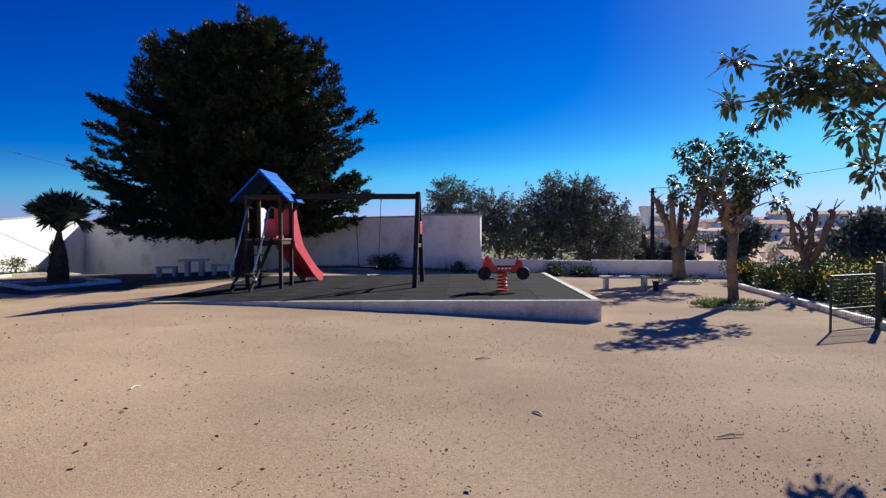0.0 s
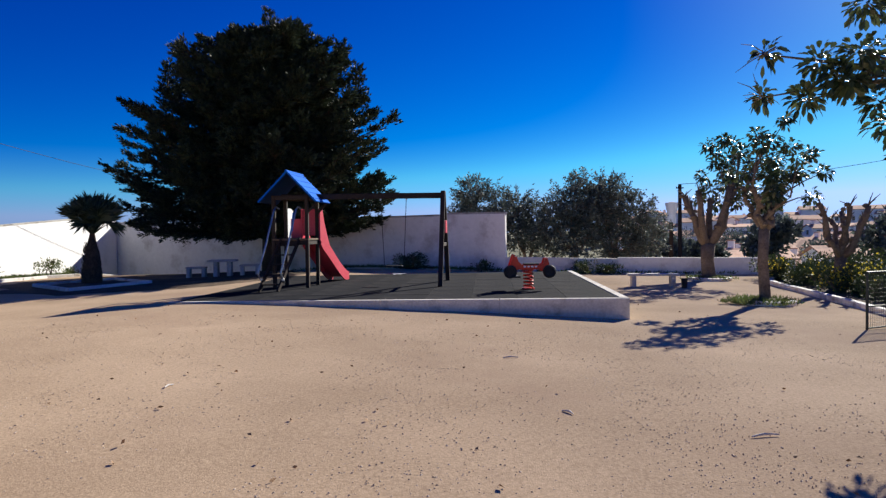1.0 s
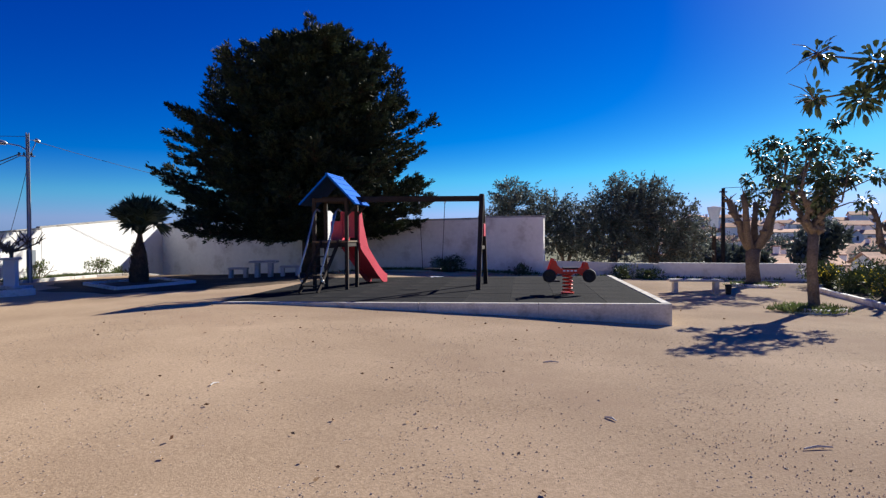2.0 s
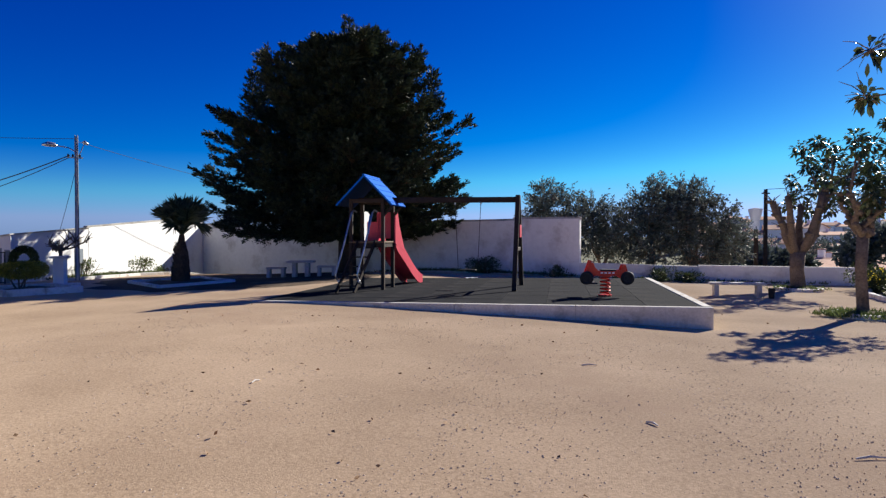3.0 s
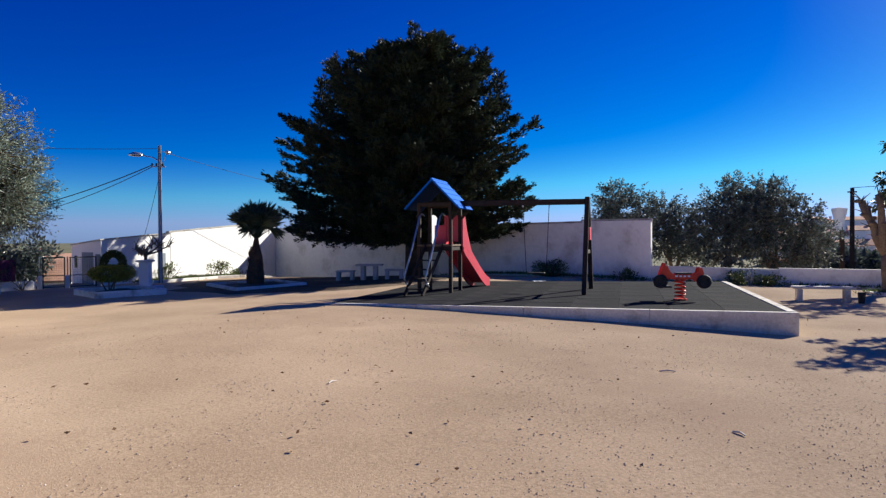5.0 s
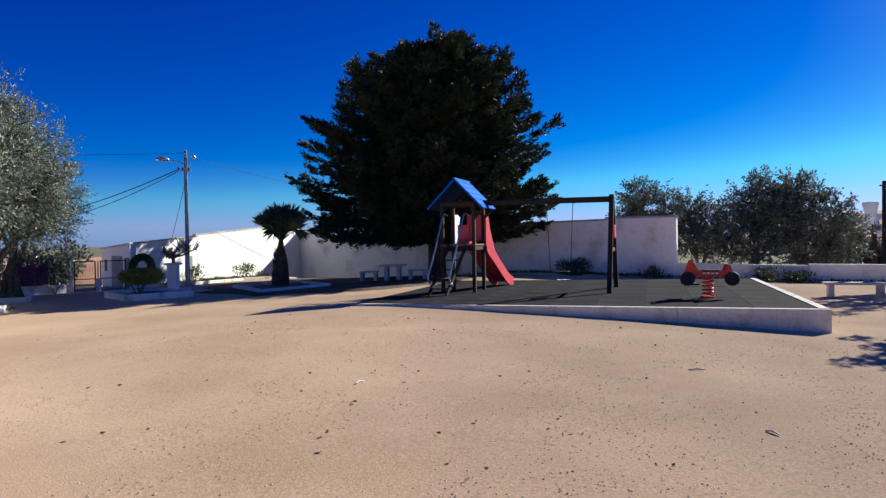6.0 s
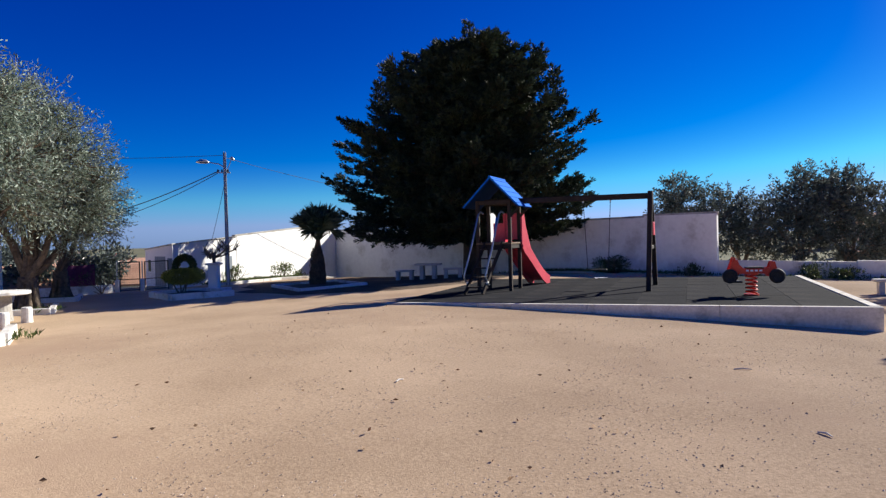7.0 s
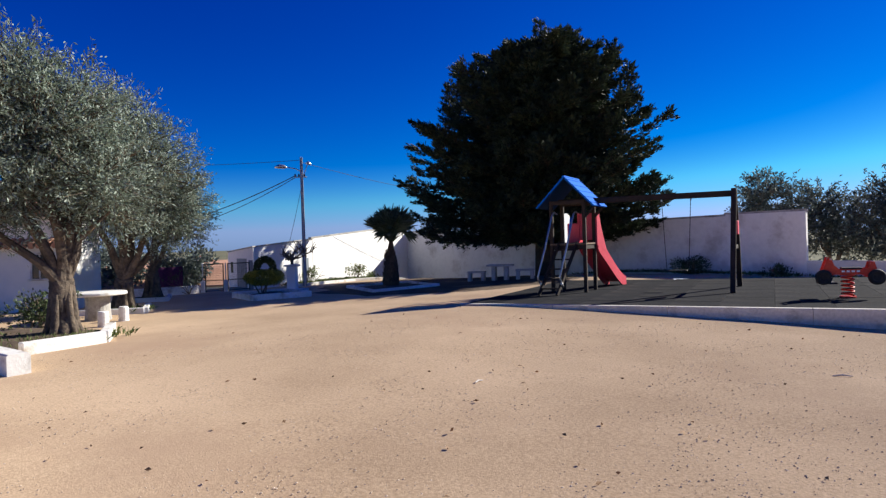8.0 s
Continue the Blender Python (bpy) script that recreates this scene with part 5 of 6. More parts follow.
G0 = "dark green leafy shrub in the hedge bed"
GY = "green shrub covered with yellow blossom in the hedge bed"
for i, (sx, sy, rx, rz, fl) in enumerate(((11.3, 23.3, 0.8, 0.95, 0.0), (10.75, 22.0, 0.6, 0.9, 0.35), (11.5, 21.2, 0.9, 1.2, 0.1), (10.6, 20.4, 0.6, 0.75, 0.0), (10.55, 19.2, 0.7, 0.8, 0.05), (11.9, 19.6, 0.9, 1.35, 0.0), (10.15, 17.5, 0.62, 0.85, 0.5), (11.0, 17.3, 0.8, 1.1, 0.25), (10.1, 16.2, 0.55, 0.6, 0.0), (11.2, 15.7, 0.9, 1.55, 0.3), (10.0, 14.9, 0.6, 0.75, 0.05), (10.6, 14.0, 0.8, 1.0, 0.12), (9.7, 13.4, 0.55, 0.65, 0.15), (10.6, 12.4, 0.8, 0.9, 0.2), (9.6, 11.4, 0.6, 0.7, 0.15), (12.4, 15.9, 1.0, 1.7, 0.0), (12.6, 13.6, 1.0, 1.5, 0.0), (13.2, 18.5, 1.1, 1.6, 0.0), (12.9, 21.6, 1.0, 1.3, 0.0))):
    shrub(sx, sy, rx, rz * 0.72, 100 + i, GY if fl > 0.2 else G0, fl * 0.6)
shrub(-2.3, 27.2, 0.75, 0.65, 140, "low dark shrub at the foot of the white wall", 0.0, 1300)
shrub(0.7, 26.1, 0.4, 0.35, 141, "low weedy shrub at the foot of the white wall", 0.0, 500)
shrub(4.9, 25.95, 0.5, 0.42, 148, "low dark shrub against the stained low wall", 0.0, 700)
shrub(5.8, 25.85, 0.42, 0.36, 149, "low dark shrub against the stained low wall", 0.0, 600)
shrub(-17.7, 26.3, 0.45, 0.75, 143, "small leafy shrub against the sunlit wall", 0.0, 500, WEED)
shrub(-18.2, 28.6, 0.4, 0.6, 144, "small leafy shrub against the sunlit wall", 0.0, 400, WEED)
shrub(-18.3, 23.4, 0.35, 0.75, 145, "small leafy shrub beside the garage wall", 0.0, 400, WEED)
shrub(-15.2, 9.2, 0.7, 0.8, 146, "dark leafy shrub before the house wall", 0.0, 1200)
shrub(-14.4, 6.9, 0.7, 0.9, 147, "dark leafy shrub before the house wall", 0.0, 1200)


def weeds(name, spots, label, seed):
    """Low weeds, tufts of narrow leaves: centres, radius and count."""
    r = random.Random(seed)
    cs, ds = [], []
    for x, y, rad, n in spots:
        for i in range(n):
            px, py = x + r.gauss(0, rad), y + r.gauss(0, rad)
            z = ground_z(px, py)
            for k in range(4):
                cs.append((px + r.gauss(0, 0.03), py + r.gauss(0, 0.03), z + 0.03))
                ds.append((r.gauss(0, 0.6), r.gauss(0, 0.6), r.uniform(0.5, 1)))
    ob = part(name, leaves(name, cs, ds, 0.17, 0.03, seed), WEED)
    return tagged(ob, label, "weeds", "", "stuff")


spots = [(7.13 + 0.40 * math.cos(a), 15.35 + 0.40 * math.sin(a), 0.16, 40) for a in (0, 1, 2, 3, 4, 5)] + [(6.62, 15.1, 0.2, 60), (6.4, 15.2, 0.15, 30)]
spots += [(8.75 + 0.45 * math.cos(a), 23.0 + 0.45 * math.sin(a), 0.18, 25) for a in (0, 1, 2, 3, 4, 5)]
weeds("ring_weeds", spots, "green weeds growing in the tree rings", 5)
spots = [(1.2 - 19.0 * s, 26.3 + 6.0 * s, 0.22, 26) for s in [i / 38 for i in range(38)]]
spots += [(2.0 + 0.5 * i, 26.0 - 0.02 * i, 0.18, 10) for i in range(18)]
weeds("wall_weeds", spots, "patchy weeds along the foot of the walls", 6)
spots = [(-17.2 - 0.09 * i + random.uniform(-0.3, 0.5), 29.0 - 0.42 * i, 0.22, 50) for i in range(17)]
weeds("bed_weeds", spots, "bright green weeds along the sunlit wall", 7)
spots = [(-12.2, 7.6, 0.35, 90), (-12.1, 8.4, 0.3, 60), (-16.4, 12.5, 0.35, 60), (-19.0, 15.4, 0.3, 40), (-13.0, 7.2, 0.4, 80)]
weeds("olive_weeds", spots, "green weeds under the olive trees", 8)
spots = [(9.7 + 0.15 * i, 12.0 + 0.7 * i, 0.4, 40) for i in range(14)]
weeds("hedge_weeds", spots, "low weeds in the hedge bed", 9)


# ---- benches and tables ----
def bench(x, y, turn, length, label, h=0.43, depth=0.36):
    root = thing("concrete_bench", x, y, ground_z(x, y), turn, label, "bench", "concrete benches")
    part("seat", Build().box((0, 0, h - 0.035), (length, depth, 0.07), None, 0.018), CONC_LIGHT, root)
    for s in (-1, 1):
        part("leg", Build().box((s * length * 0.38, 0, (h - 0.07) / 2 - 0.03), (0.14, depth * 0.85, h - 0.01), None, 0.015), CONC_LIGHT, root)
    return root


bench(5.78, 19.75, -4, 1.55, "pale concrete bench on bare earth beyond the platform")
bench(-10.35, 24.0, 8, 0.75, "pale concrete bench beside a table in shade")
bench(-8.35, 24.25, 12, 0.75, "pale concrete bench beside a table in shade")


def table(x, y, turn, label, top, h=0.66):
    root = thing("concrete_table", x, y, ground_z(x, y), turn, label, "table", "concrete tables")
    part("tabletop", Build().box((0, 0, h - 0.035), (*top, 0.07), None, 0.02), CONC_LIGHT, root)
    for s in (-1, 1):
        part("pedestal", Build().box((s * top[0] * 0.24, 0, (h - 0.07) / 2 - 0.03), (0.16, top[1] * 0.6, h - 0.01), None, 0.015), CONC_LIGHT, root)
    return root


table(-9.35, 24.1, 10, "pale concrete picnic table in the conifer's shade", (1.05, 0.7))
tb = thing("round_table", -15.4, 10.75, ground_z(-15.4, 10.75), 0, "white topped concrete table on drum foot under olives", "table")
part("tabletop", Build().tube([(0, 0, 0.63), (0, 0, 0.65), (0, 0, 0.70), (0, 0, 0.72)], [0.66, 0.69, 0.69, 0.66], 28), KERB, tb, "thick white round top")
part("drum_foot", Build().tube([(0, 0, -0.02), (0, 0, 0.3), (0, 0, 0.63)], [0.32, 0.29, 0.30], 20), CONC, tb)
st0 = thing("concrete_stool", -13.85, 9.75, ground_z(-13.85, 9.75), 0, "small white concrete stool under the olive tree", "stool", "concrete stools")
part("column", Build().tube([(0, 0, -0.02), (0, 0, 0.06), (0, 0, 0.33), (0, 0, 0.36)], [0.13, 0.12, 0.115, 0.10], 16), KERB, st0)
for sx, sy in ((-14.45, 10.75), (-15.2, 9.7), (-16.1, 11.3)):
    copy_thing(st0, pose(sx, sy, ground_z(sx, sy)))

bn = thing("litter_bin", 6.68, 19.55, ground_z(6.68, 19.55), 0, "small dark litter bin beside a concrete bench", "bin")
part("bucket", Build().tube([(0, 0, 0.0), (0, 0, 0.05), (0, 0, 0.28), (0, 0, 0.30)], [0.07, 0.08, 0.10, 0.09], 14), BLACKRUB, bn)


# ---- wire gate at the hedge ----
def gate(x0, y0, x1, y1, label, h=1.05):
    d = Vector((x1 - x0, y1 - y0, 0))
    L = d.length
    root = thing("wire_gate", x0, y0, min(ground_z(x0, y0), ground_z(x1, y1)) - 0.01, math.degrees(math.atan2(d.y, d.x)), label, "gate", "wire gates")
    for x in (0.02, L - 0.02):
        part("upright", Build().tube([(x, 0, 0.0), (x, 0, h)], 0.022, 8), DARKMETAL, root)
    for z in (0.06, h * 0.42, h - 0.01):
        part("rail", Build().tube([(0, 0, z), (L, 0, z)], 0.020 if z > 0.5 else 0.015, 8), DARKMETAL, root)
    w = Build()
    n = int(L / 0.055)
    for i in range(1, n):
        x = L * i / n
        w.tube([(x, 0, 0.06), (x, 0, h - 0.01)], 0.0028, 4, cap=False)
    for i in range(1, int(h / 0.075)):
        w.tube([(0, 0, 0.075 * i), (L, 0, 0.075 * i)], 0.0028, 4, cap=False)
    part("wire_mesh", w, DARKMETAL, root, "fine dark wire mesh")
    return root


gate(6.99, 11.29, 8.22, 11.84, "dark metal wire mesh gate standing open by the hedge")
gp = thing("gate_post", 8.30, 11.90, ground_z(8.3, 11.9) - 0.02, 25, "dark square metal gate post by the hedge", "post")
part("shaft", Build().box((0, 0, 0.62), (0.09, 0.09, 1.24), None, 0.01), DARKMETAL, gp)
part("cap", Build().box((0, 0, 1.26), (0.11, 0.11, 0.03), None, 0.008), DARKMETAL, gp)
gate(8.40, 11.75, 9.6, 10.2, "dark metal wire mesh fence panel by the hedge")


# ---- house and west entrance ----
def left_house():
    root = thing("park_house", 0, 0, 0, 0, "white park house with terracotta awning strip behind olive trees", "house")
    p, q = (-26.0, 8.3), (-18.9, 12.3)
    d = Vector((q[0] - p[0], q[1] - p[1], 0)).normalized()
    n = Vector((-d.y, d.x, 0))
    L = math.hypot(q[0] - p[0], q[1] - p[1])
    a, b2 = Vector((*p, 0)), Vector((*q, 0))
    c, e = b2 + n * 2.2, a + n * 2.2
    o = [(v.x, v.y) for v in (a, b2, c, e)]
    part("wall", Build().slab(o, -0.4, 2.95), HOUSEWHITE, root)
    r = Build()
    ridge = (2.95, 4.2)
    ov = 0.35
    A, B, C, E = a - n * ov - d * ov, b2 - n * ov + d * ov, c + n * ov + d * ov, e + n * ov - d * ov
    M1, M2 = (A + E) / 2, (B + C) / 2
    vs = [(*v.xy, 2.95) for v in (A, B, C, E)] + [(*M1.xy, 4.1), (*M2.xy, 4.1)] + [(*v.xy, 2.87) for v in (A, B, C, E)]
    r.add(vs, [(0, 1, 5, 4), (2, 3, 4, 5), (0, 4, 3), (1, 2, 5), (9, 8, 7, 6), (0, 6, 7, 1), (1, 7, 8, 2), (2, 8, 9, 3), (3, 9, 6, 0)])
    part("roof", r, TERRACOTTA, root, "low terracotta tiled roof")
    aw = Build()
    for i in range(36):
        s = L * (i + 0.5) / 36
        f = a + d * s
        aw.tube([(*(f - n * 0.01).xy, 2.16), (*(f - n * 0.42).xy, 1.98)], 0.10, 6)
    part("awning", aw, TERRACOTTA, root, "narrow terracotta tiled awning")
    for s, w, z0, z1 in ((L - 0.75, 0.5, 1.0, 1.75), (L - 3.2, 0.8, 0.9, 1.75), (L - 6.0, 0.8, 0.9, 1.75)):
        win = Build()
        f = a + d * s - n * 0.0
        m = Matrix((d, n, Vector((0, 0, 1)))).transposed().to_4x4()
        wo = part("window", win.box((f.x, f.y, (z0 + z1) / 2), (w, 0.05, z1 - z0), m, 0.005), DARKGLASS, root, "dark window")
        g = f - n * 0.03
        for k in (-1, 1):
            part("window_frame", Build().box((g.x + d.x * k * w / 2, g.y + d.y * k * w / 2, (z0 + z1) / 2), (0.06, 0.06, z1 - z0 + 0.1), m, 0.005), KERB, wo)
        part("window_frame", Build().box((g.x, g.y, z1), (w + 0.06, 0.06, 0.06), m, 0.005), KERB, wo)
        part("window_frame", Build().box((g.x, g.y, (z0 + z1) / 2), (0.04, 0.05, z1 - z0), m, 0.005), KERB, wo)
        sl = f - n * 0.06
        part("window_sill", Build().box((sl.x, sl.y, z0 - 0.03), (w + 0.16, 0.16, 0.06), m, 0.008), KERB, wo)
    return root


left_house()


def west_entrance():
    pts = [(-22.4, 15.2), (-20.3, 17.2), (-19.95, 18.45)]
    for i, (p, q) in enumerate(zip(pts[:-1], pts[1:])):
        wall_between("wall_entrance_%d" % (i + 1), p, q, [(0.0, 0.30), (1.0, 0.32)], -0.4, 0.18, KERB, "very low white painted entrance wall")
    for x, y in ((-19.93, 18.6), (-19.35, 19.25)):
        pp = thing("entrance_post", x, y, ground_z(x, y) - 0.03, 30, "white painted entrance post with small cap", "post", "entrance posts")
        part("shaft", Build().box((0, 0, 0.25), (0.15, 0.15, 0.52), None, 0.012), KERB, pp)
        part("pipe", Build().tube([(0, 0, 0.5), (0, 0, 1.2)], 0.025, 8), STEEL, pp)
    gate(-19.9, 18.68, -19.4, 19.2, "grey metal frame gate at the west entrance", 1.15)
    gate(-19.3, 19.3, -19.05, 20.3, "grey metal frame gate at the west entrance", 1.15)
    pb = thing("purple_banner", -20.75, 17.7, ground_z(-20.75, 17.7) + 0.3, 49, "dark purple fabric banner tied to poles above a low wall", "banner")
    b = Build()
    n, m = 14, 6
    vs = []
    for side in (0.0, 0.012):
        for j in range(m + 1):
            for i in range(n + 1):
                vs.append((-0.48 + 0.96 * i / n, 0.03 * math.sin(i * 1.1 + j * 0.4) + side, 0.02 + 0.78 * j / m - 0.03 * math.sin(math.pi * i / n) * (j / m)))
    k = (n + 1) * (m + 1)
    fs = []
    for j in range(m):
        for i in range(n):
            o = j * (n + 1) + i
            fs += [(o, o + 1, o + n + 2, o + n + 1), (k + o, k + o + n + 1, k + o + n + 2, k + o + 1)]
    part("cloth", b.add(vs, fs), PURPLE, pb, "", True)
    for s in (-1, 1):
        part("pole", Build().tube([(s * 0.49, 0.03, -0.32), (s * 0.49, 0.03, 0.85)], 0.02, 8), DARKMETAL, pb)
    rng = random.Random(3)
    root = thing("bare_bush", -20.0, 17.95, ground_z(-20, 17.95), 0, "bare twiggy bush beside the entrance gate", "shrub")
    bb, tips = Build(), []
    for i in range(7):
        grow(bb, tips, rng, Vector((0, 0, -0.05)), Vector((rng.gauss(0, 0.5), rng.gauss(0, 0.5), 1)).normalized(), 0.5, 0.016, 2, 0.6)
    part("twig_work", bb, BARK, root)
    cs, ds = [], []
    for p, dd in tips:
        for i in range(6):
            cs.append(p + Vector((rng.gauss(0, 0.05), rng.gauss(0, 0.05), rng.gauss(0, 0.05))))
            ds.append(dd + Vector((rng.gauss(0, 0.5), rng.gauss(0, 0.5), rng.gauss(0, 0.5))))
    part("foliage", leaves("foliage", cs, ds, 0.08, 0.03, 2), SHRUB, root)


west_entrance()


# ---- town beyond ----
def town_house(x, y, turn, w, d, h, roof, seed, label, z=None, walls=HOUSEWHITE):
    """A small village house: walls, gable roof with eaves, windows with frames, a door and a chimney."""
    rng = random.Random(seed)
    zz = ground_z(x, y) if z is None else z
    root = thing("village_house", x, y, zz, turn, label, "house", "village houses")
    b = Build()
    rh = roof
    vs = [(-w / 2, -d / 2, -2.5), (w / 2, -d / 2, -2.5), (w / 2, d / 2, -2.5), (-w / 2, d / 2, -2.5), (-w / 2, -d / 2, h), (w / 2, -d / 2, h), (w / 2, d / 2, h), (-w / 2, d / 2, h), (-w / 2, 0, h + rh), (w / 2, 0, h + rh)]
    b.add(vs, [(3, 2, 1, 0), (0, 1, 5, 4), (2, 3, 7, 6), (1, 2, 6, 9, 5), (3, 0, 4, 8, 7), (4, 5, 9, 8), (6, 7, 8, 9)])
    part("wall", b, walls, root)
    o, t = 0.35, 0.16
    ow, od = w / 2 + o, d / 2 + o
    drop = rh * o / (d / 2)
    ro = Build()
    vs = []
    for zz2 in (0.02, t):
        vs += [(-ow, -od, h - drop + zz2), (ow, -od, h - drop + zz2), (ow, 0, h + rh + zz2), (-ow, 0, h + rh + zz2), (ow, od, h - drop + zz2), (-ow, od, h - drop + zz2)]
    ro.add(vs, [(6, 7, 8, 9), (9, 8, 10, 11), (1, 0, 3, 2), (2, 3, 5, 4), (0, 1, 7, 6), (4, 5, 11, 10), (1, 2, 8, 7), (2, 4, 10, 8), (0, 6, 9, 3), (3, 9, 11, 5)])
    rf = part("roof", ro, TERRACOTTA, root, "terracotta tiled gable roof")
    if rng.random() < 0.75:
        cx = rng.uniform(-w * 0.3, w * 0.3)
        ch = part("chimney", Build().box((cx, d * 0.12, h + rh + 0.35), (0.7, 0.6, 1.3), None, 0.03), walls, root)
        part("chimney_cap", Build().box((cx, d * 0.12, h + rh + 1.05), (0.85, 0.75, 0.12), None, 0.02), TERRACOTTA, ch)
    n = max(2, int(w / 2.6))
    rows = 2 if h > 4.6 else 1
    for r in range(rows):
        for i in range(n):
            px = -w / 2 + w * (i + 0.5) / n
            pz = 1.7 + 2.7 * r
            door = r == 0 and i == n // 2
            wd, ht, cz = (1.0, 2.1, 1.05) if door else (0.95, 1.15, pz)
            wn_ = part("door" if door else "window", Build().box((px, -d / 2 - 0.01, cz), (wd, 0.06, ht), None, 0.01), DARKGLASS if not door else DOORGREY, root)
            part("window_frame" if not door else "door_frame", Build().box((px, -d / 2 - 0.035, cz + ht / 2 + 0.05), (wd + 0.24, 0.10, 0.12), None, 0.01), KERB, wn_)
            if not door:
                part("window_sill", Build().box((px, -d / 2 - 0.05, cz - ht / 2 - 0.05), (wd + 0.24, 0.16, 0.10), None, 0.01), KERB, wn_)
    part("window", Build().box((-w / 2 - 0.01, 0, min(1.8, h - 1)), (0.06, 0.9, 1.1), None, 0.01), DARKGLASS, root)
    return root


rng = random.Random(77)
LBL = ("white village house with terracotta gable roof and chimney", "white rendered village house with reddish tiled roof", "plain white house with shallow tiled roof on the slope")
rows = ((78, 15.5, 36, 8), (98, 14.5, 37, 11), (122, 14, 38, 13), (150, 13.5, 39, 15), (185, 13, 39, 17), (225, 12.5, 40, 18))
for r0, a0, a1, n in rows:
    for i in range(n):
        az = radians(a0 + (a1 - a0) * (i + rng.uniform(0.2, 0.8)) / n)
        r = r0 + rng.uniform(-7, 7)
        x, y = r * math.sin(az), r * math.cos(az)
        w = rng.uniform(4.0, 7.0) * (0.8 + r / 500)
        town_house(x, y, -math.degrees(az) + rng.uniform(-35, 35), w, rng.uniform(4.5, 7), rng.choice((2.4, 2.8, 3.2, 4.4 if r > 160 else 2.9)), rng.uniform(0.6, 1.1), rng.randint(1, 9999), LBL[i % 3])
# low roofs to the west
for az0, r, w in ((-50, 62, 12), (-46.5, 66, 10), (-53.5, 72, 12), (-49, 100, 14), (-57, 90, 12), (-45.0, 95, 12)):
    az = radians(az0)
    town_house(r * math.sin(az), r * math.cos(az), -az0 + rng.uniform(-20, 20), w, 7, 2.9, 1.4, int(r), "white house with orange tiled roof below the park", -4.2)


def water_tower():
    x, y = 61.6, 190.0
    root = thing("water_tower", x, y, ground_z(x, y) - 0.5, 0, "white concrete water tower with funnel shaped tank", "water tower")
    z0 = ground_z(x, y) - 0.5
    top = 9.6 - z0
    part("shaft", Build().tube([(0, 0, -2), (0, 0, top - 5.5), (0, 0, top - 3.6)], [1.1, 1.0, 1.2], 16), HOUSEWHITE, root)
    part("tank", Build().tube([(0, 0, top - 3.8), (0, 0, top - 0.6), (0, 0, top - 0.3), (0, 0, top)], [1.1, 1.85, 1.9, 1.85], 24), HOUSEWHITE, root, "white funnel shaped tank")
    part("rim", Build().tube([(0, 0, top), (0, 0, top + 0.25)], [1.5, 0.5], 20), CONC, root)


water_tower()


def wood_pole(x, y, h, label):
    root = thing("utility_pole", x, y, ground_z(x, y) - 0.2, 0, label, "utility pole", "utility poles")
    part("shaft", Build().tube([(0, 0, 0), (0, 0, h)], [0.15, 0.11], 10), DARKWOOD, root)
    part("cross_arm", Build().box((0, 0, h - 0.25), (0.5, 0.08, 0.08)), DARKWOOD, root)


wood_pole(14.33, 42.66, 4.9 - ground_z(14.33, 42.66), "dark wooden utility pole beyond the low wall")
wood_pole(11.6, 36.0, 2.3 - ground_z(11.6, 36.0), "short dark wooden post beyond the low wall")


def far_tree(x, y, r, h, seed):
    rng2 = random.Random(seed)
    root = thing("village_tree", x, y, ground_z(x, y) - 0.1, 0, "rounded dark green tree among the village houses", "tree", "village trees")
    part("trunk", Build().tube([(0, 0, 0), (0.1, 0, h * 0.4), (0, 0.1, h * 0.7)], [0.25, 0.18, 0.1], 8), BARK, root)
    cs, ds = [], []
    for k in range(10):
        c = Vector((rng2.gauss(0, 0.45) * r, rng2.gauss(0, 0.45) * r, h * rng2.uniform(0.45, 0.9)))
        clump(rng2, cs, ds, c, r * rng2.uniform(0.4, 0.6), 230)
    part("crown", leaves("crown", cs, ds, 0.42, 0.22, seed), FAROLIVE, root)


for i, (az0, r, cr, h) in enumerate(((25.2, 48, 1.7, 3.6), (34.5, 46, 2.2, 3.6), (36.5, 48, 2.4, 3.8), (18.5, 47, 1.2, 1.7), (20.2, 50, 1.2, 1.6), (15.8, 60, 1.8, 3.0), (22.0, 120, 3.4, 6.0), (29, 100, 3.2, 5.5), (34, 130, 3.6, 6.5), (-48, 58, 2.2, 3.6), (-52, 60, 2.4, 4.0), (-55.5, 55, 2.4, 4.2), (17.2, 150, 3.5, 6.0), (-20, 60, 3.0, 5.6), (-27, 62, 3.0, 5.0), (-12, 58, 3.0, 5.4))):
    far_tree(r * math.sin(radians(az0)), r * math.cos(radians(az0)), cr, h, 300 + i)


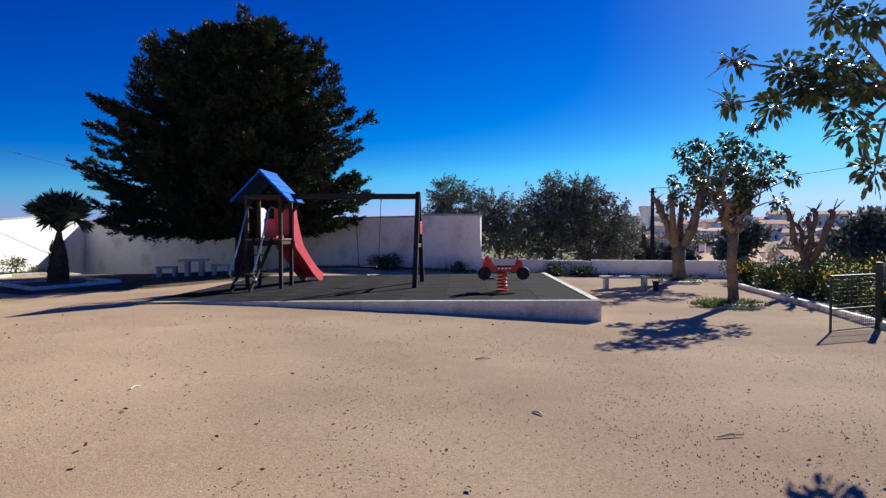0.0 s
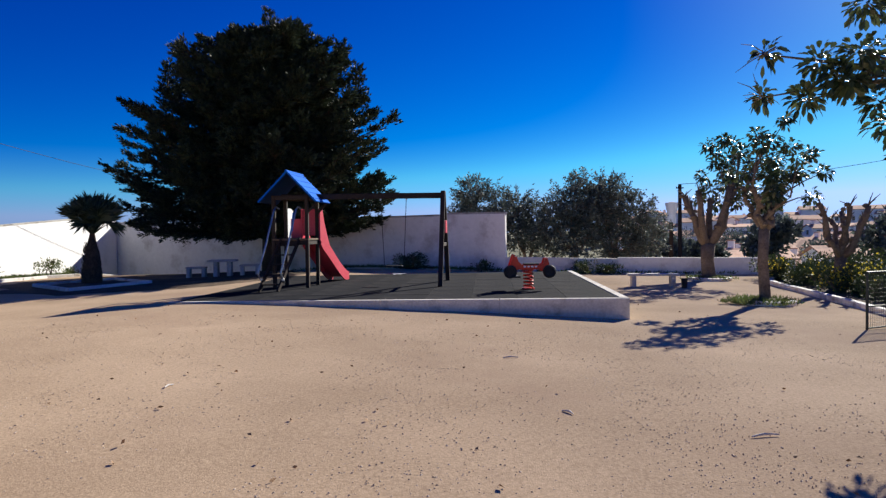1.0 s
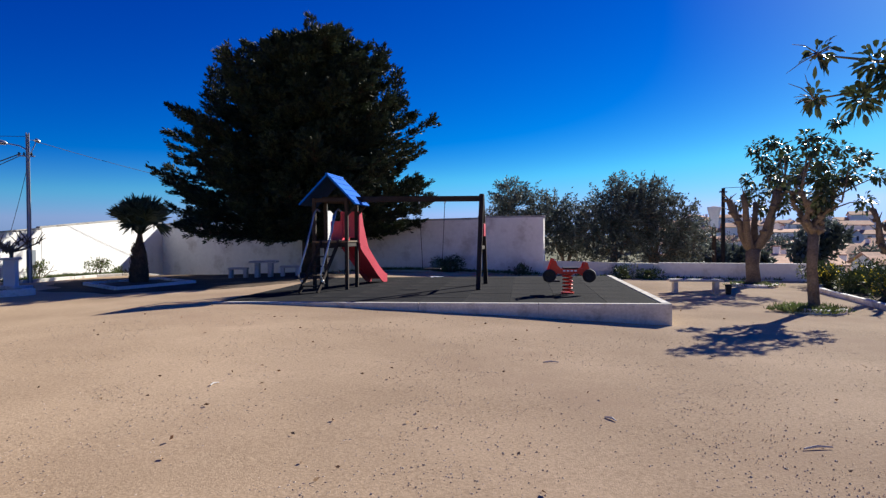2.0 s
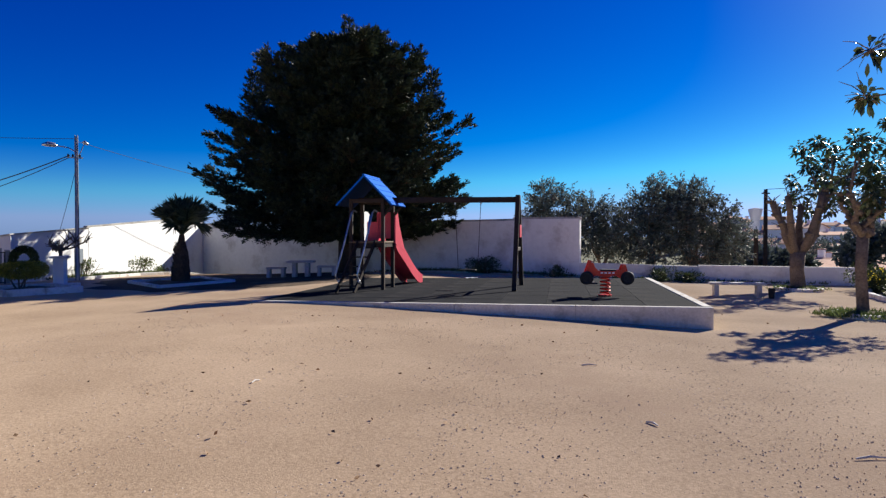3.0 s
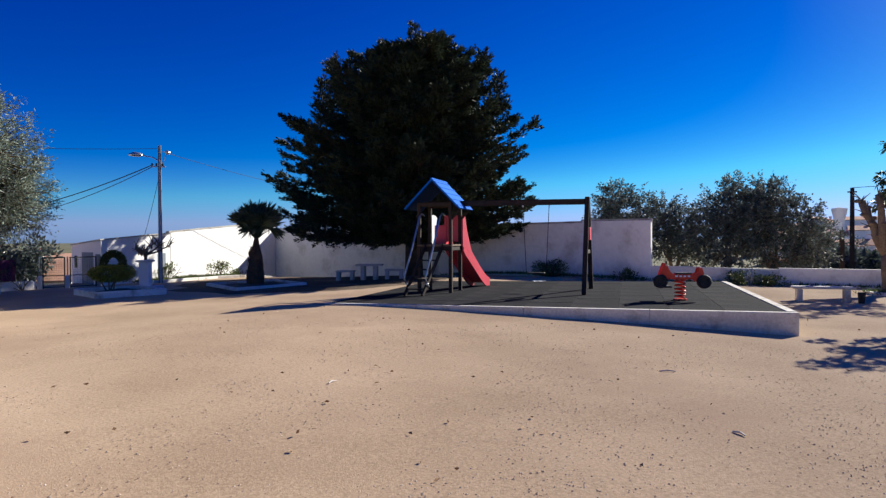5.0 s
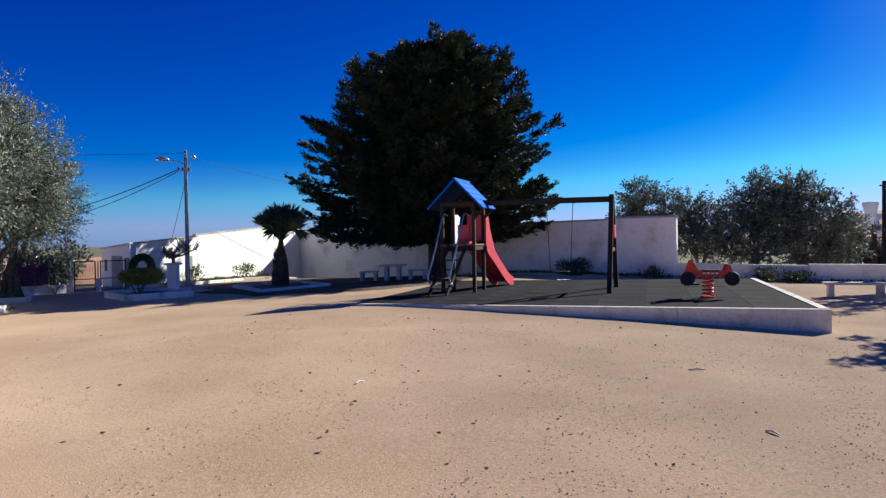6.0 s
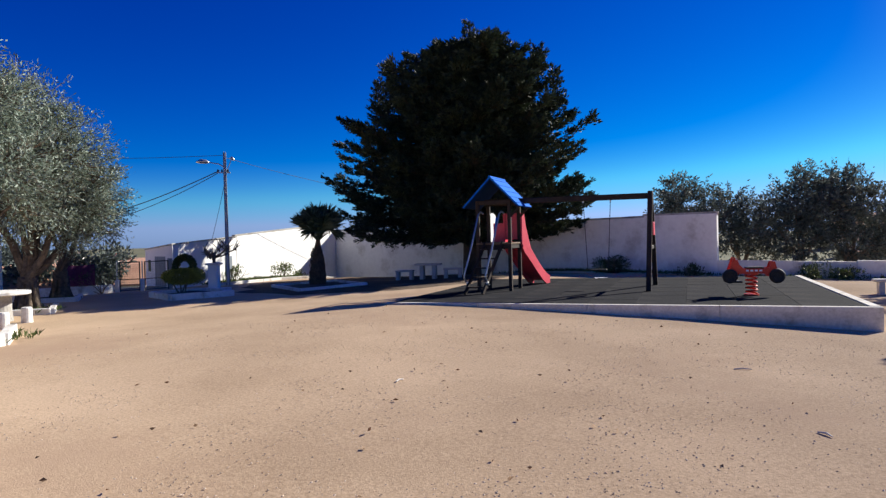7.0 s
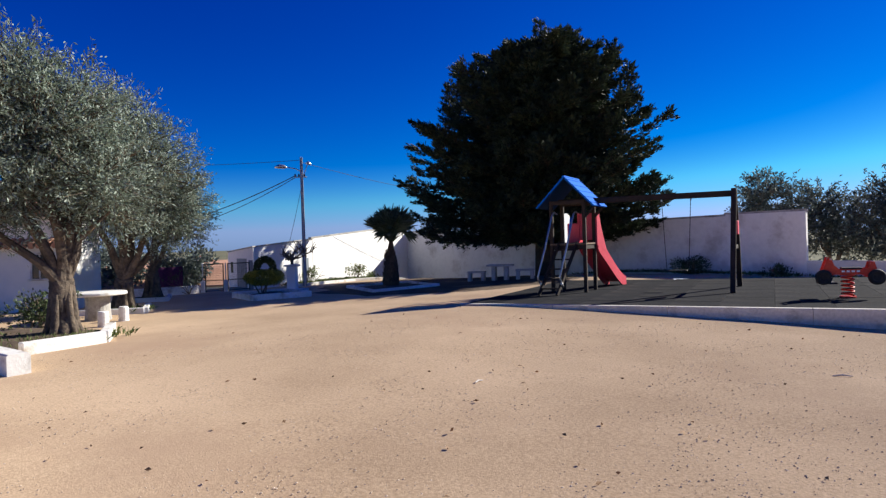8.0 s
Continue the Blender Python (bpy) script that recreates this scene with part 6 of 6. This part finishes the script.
# ---- small things on the ground ----
def pebbles(name, n, seed, lo, hi, far, material, label, flat=0.6):
    r = np.random.default_rng(seed)
    b = Build()
    fs = [(0, 2, 4), (2, 1, 4), (1, 3, 4), (3, 0, 4), (2, 0, 5), (1, 2, 5), (3, 1, 5), (0, 3, 5)]
    k = 0
    while k < n:
        d = 2.6 + (far - 2.6) * r.random() ** 1.3
        a = r.uniform(-1.15, 0.72)
        x, y = d * math.sin(a), d * math.cos(a)
        if FR.x + 0.4 > x > FL.x - 0.4 and y > 12.1 - 0.2036 * (x - 3.12):
            continue
        if noise.noise((x * 0.8, y * 0.8, seed)) + 0.5 * noise.noise((x * 3.1, y * 3.1, seed)) < r.uniform(-0.6, 0.35):
            continue
        k += 1
        s = lo + (hi - lo) * r.random() ** 3
        z = ground_z(x, y) + 0.2 * s
        q = [(x + s * r.uniform(0.6, 1.2), y, z), (x - s * r.uniform(0.6, 1.2), y + s * 0.2, z), (x + s * 0.2, y + s * r.uniform(0.6, 1.1), z), (x, y - s * r.uniform(0.6, 1.1), z), (x, y, z + s * flat * r.uniform(0.6, 1.2)), (x, y, z - s * 0.4)]
        b.add(q, fs)
    ob = part(name, b, material)
    return tagged(ob, label, "pebbles", "", "stuff")


pebbles("pale_pebbles", 30000, 1, 0.003, 0.013, 14, STONE, "small pale pebbles scattered over the sandy ground")
pebbles("dark_pebbles", 700, 2, 0.003, 0.009, 13, DRYLEAF, "small dark pebbles and clods on the sandy ground")


def dry_leaves(n, seed):
    r = random.Random(seed)
    cs, ds = [], []
    for i in range(n):
        d = 2.5 + 13 * r.random()
        a = r.uniform(-1.1, 0.68)
        x, y = d * math.sin(a), d * math.cos(a)
        cs.append((x, y, ground_z(x, y) + 0.018))
        ds.append((r.gauss(0, 1), r.gauss(0, 1), 0.12))
    ob = part("dry_leaves", leaves("dry_leaves", cs, ds, 0.055, 0.028, seed), DRYLEAF)
    tagged(ob, "dry brown fallen leaves on the sandy ground", "leaves", "", "stuff")


dry_leaves(150, 12)


def twig(x, y, turn, L):
    root = part("fallen_twig", Build().tube([(-L / 2, 0, 0.012), (0, 0.01, 0.02), (L / 2, -0.01, 0.012)], [0.008, 0.011, 0.006], 6), CONC_LIGHT)
    root.matrix_basis = pose(x, y, ground_z(x, y), 0, 0, turn)
    tagged(root, "pale dry twig lying on the sandy ground", "twig", "fallen twigs")


twig(0.90, 5.80, -50, 0.14)
twig(0.55, 8.2, 10, 0.2)
twig(2.4, 5.2, 15, 0.25)
twig(-3.2, 6.6, 80, 0.14)
pm = thing("paper_litter", -2.23, 21.3, deck_z(-2.23) + 0.004, 20, "crumpled pale paper lying on rubber tiles", "litter")
pv = Build()
vs = [(-0.22 + 0.11 * i, -0.1 + 0.066 * j, 0.012 + 0.03 * random.random()) for j in range(4) for i in range(5)]
pv.add(vs + [(x, y, z - 0.004) for x, y, z in vs], [(j * 5 + i, j * 5 + i + 1, j * 5 + i + 6, j * 5 + i + 5) for j in range(3) for i in range(4)] + [(20 + j * 5 + i + 5, 20 + j * 5 + i + 6, 20 + j * 5 + i + 1, 20 + j * 5 + i) for j in range(3) for i in range(4)])
part("sheet", pv, WHITE_PANEL, pm)
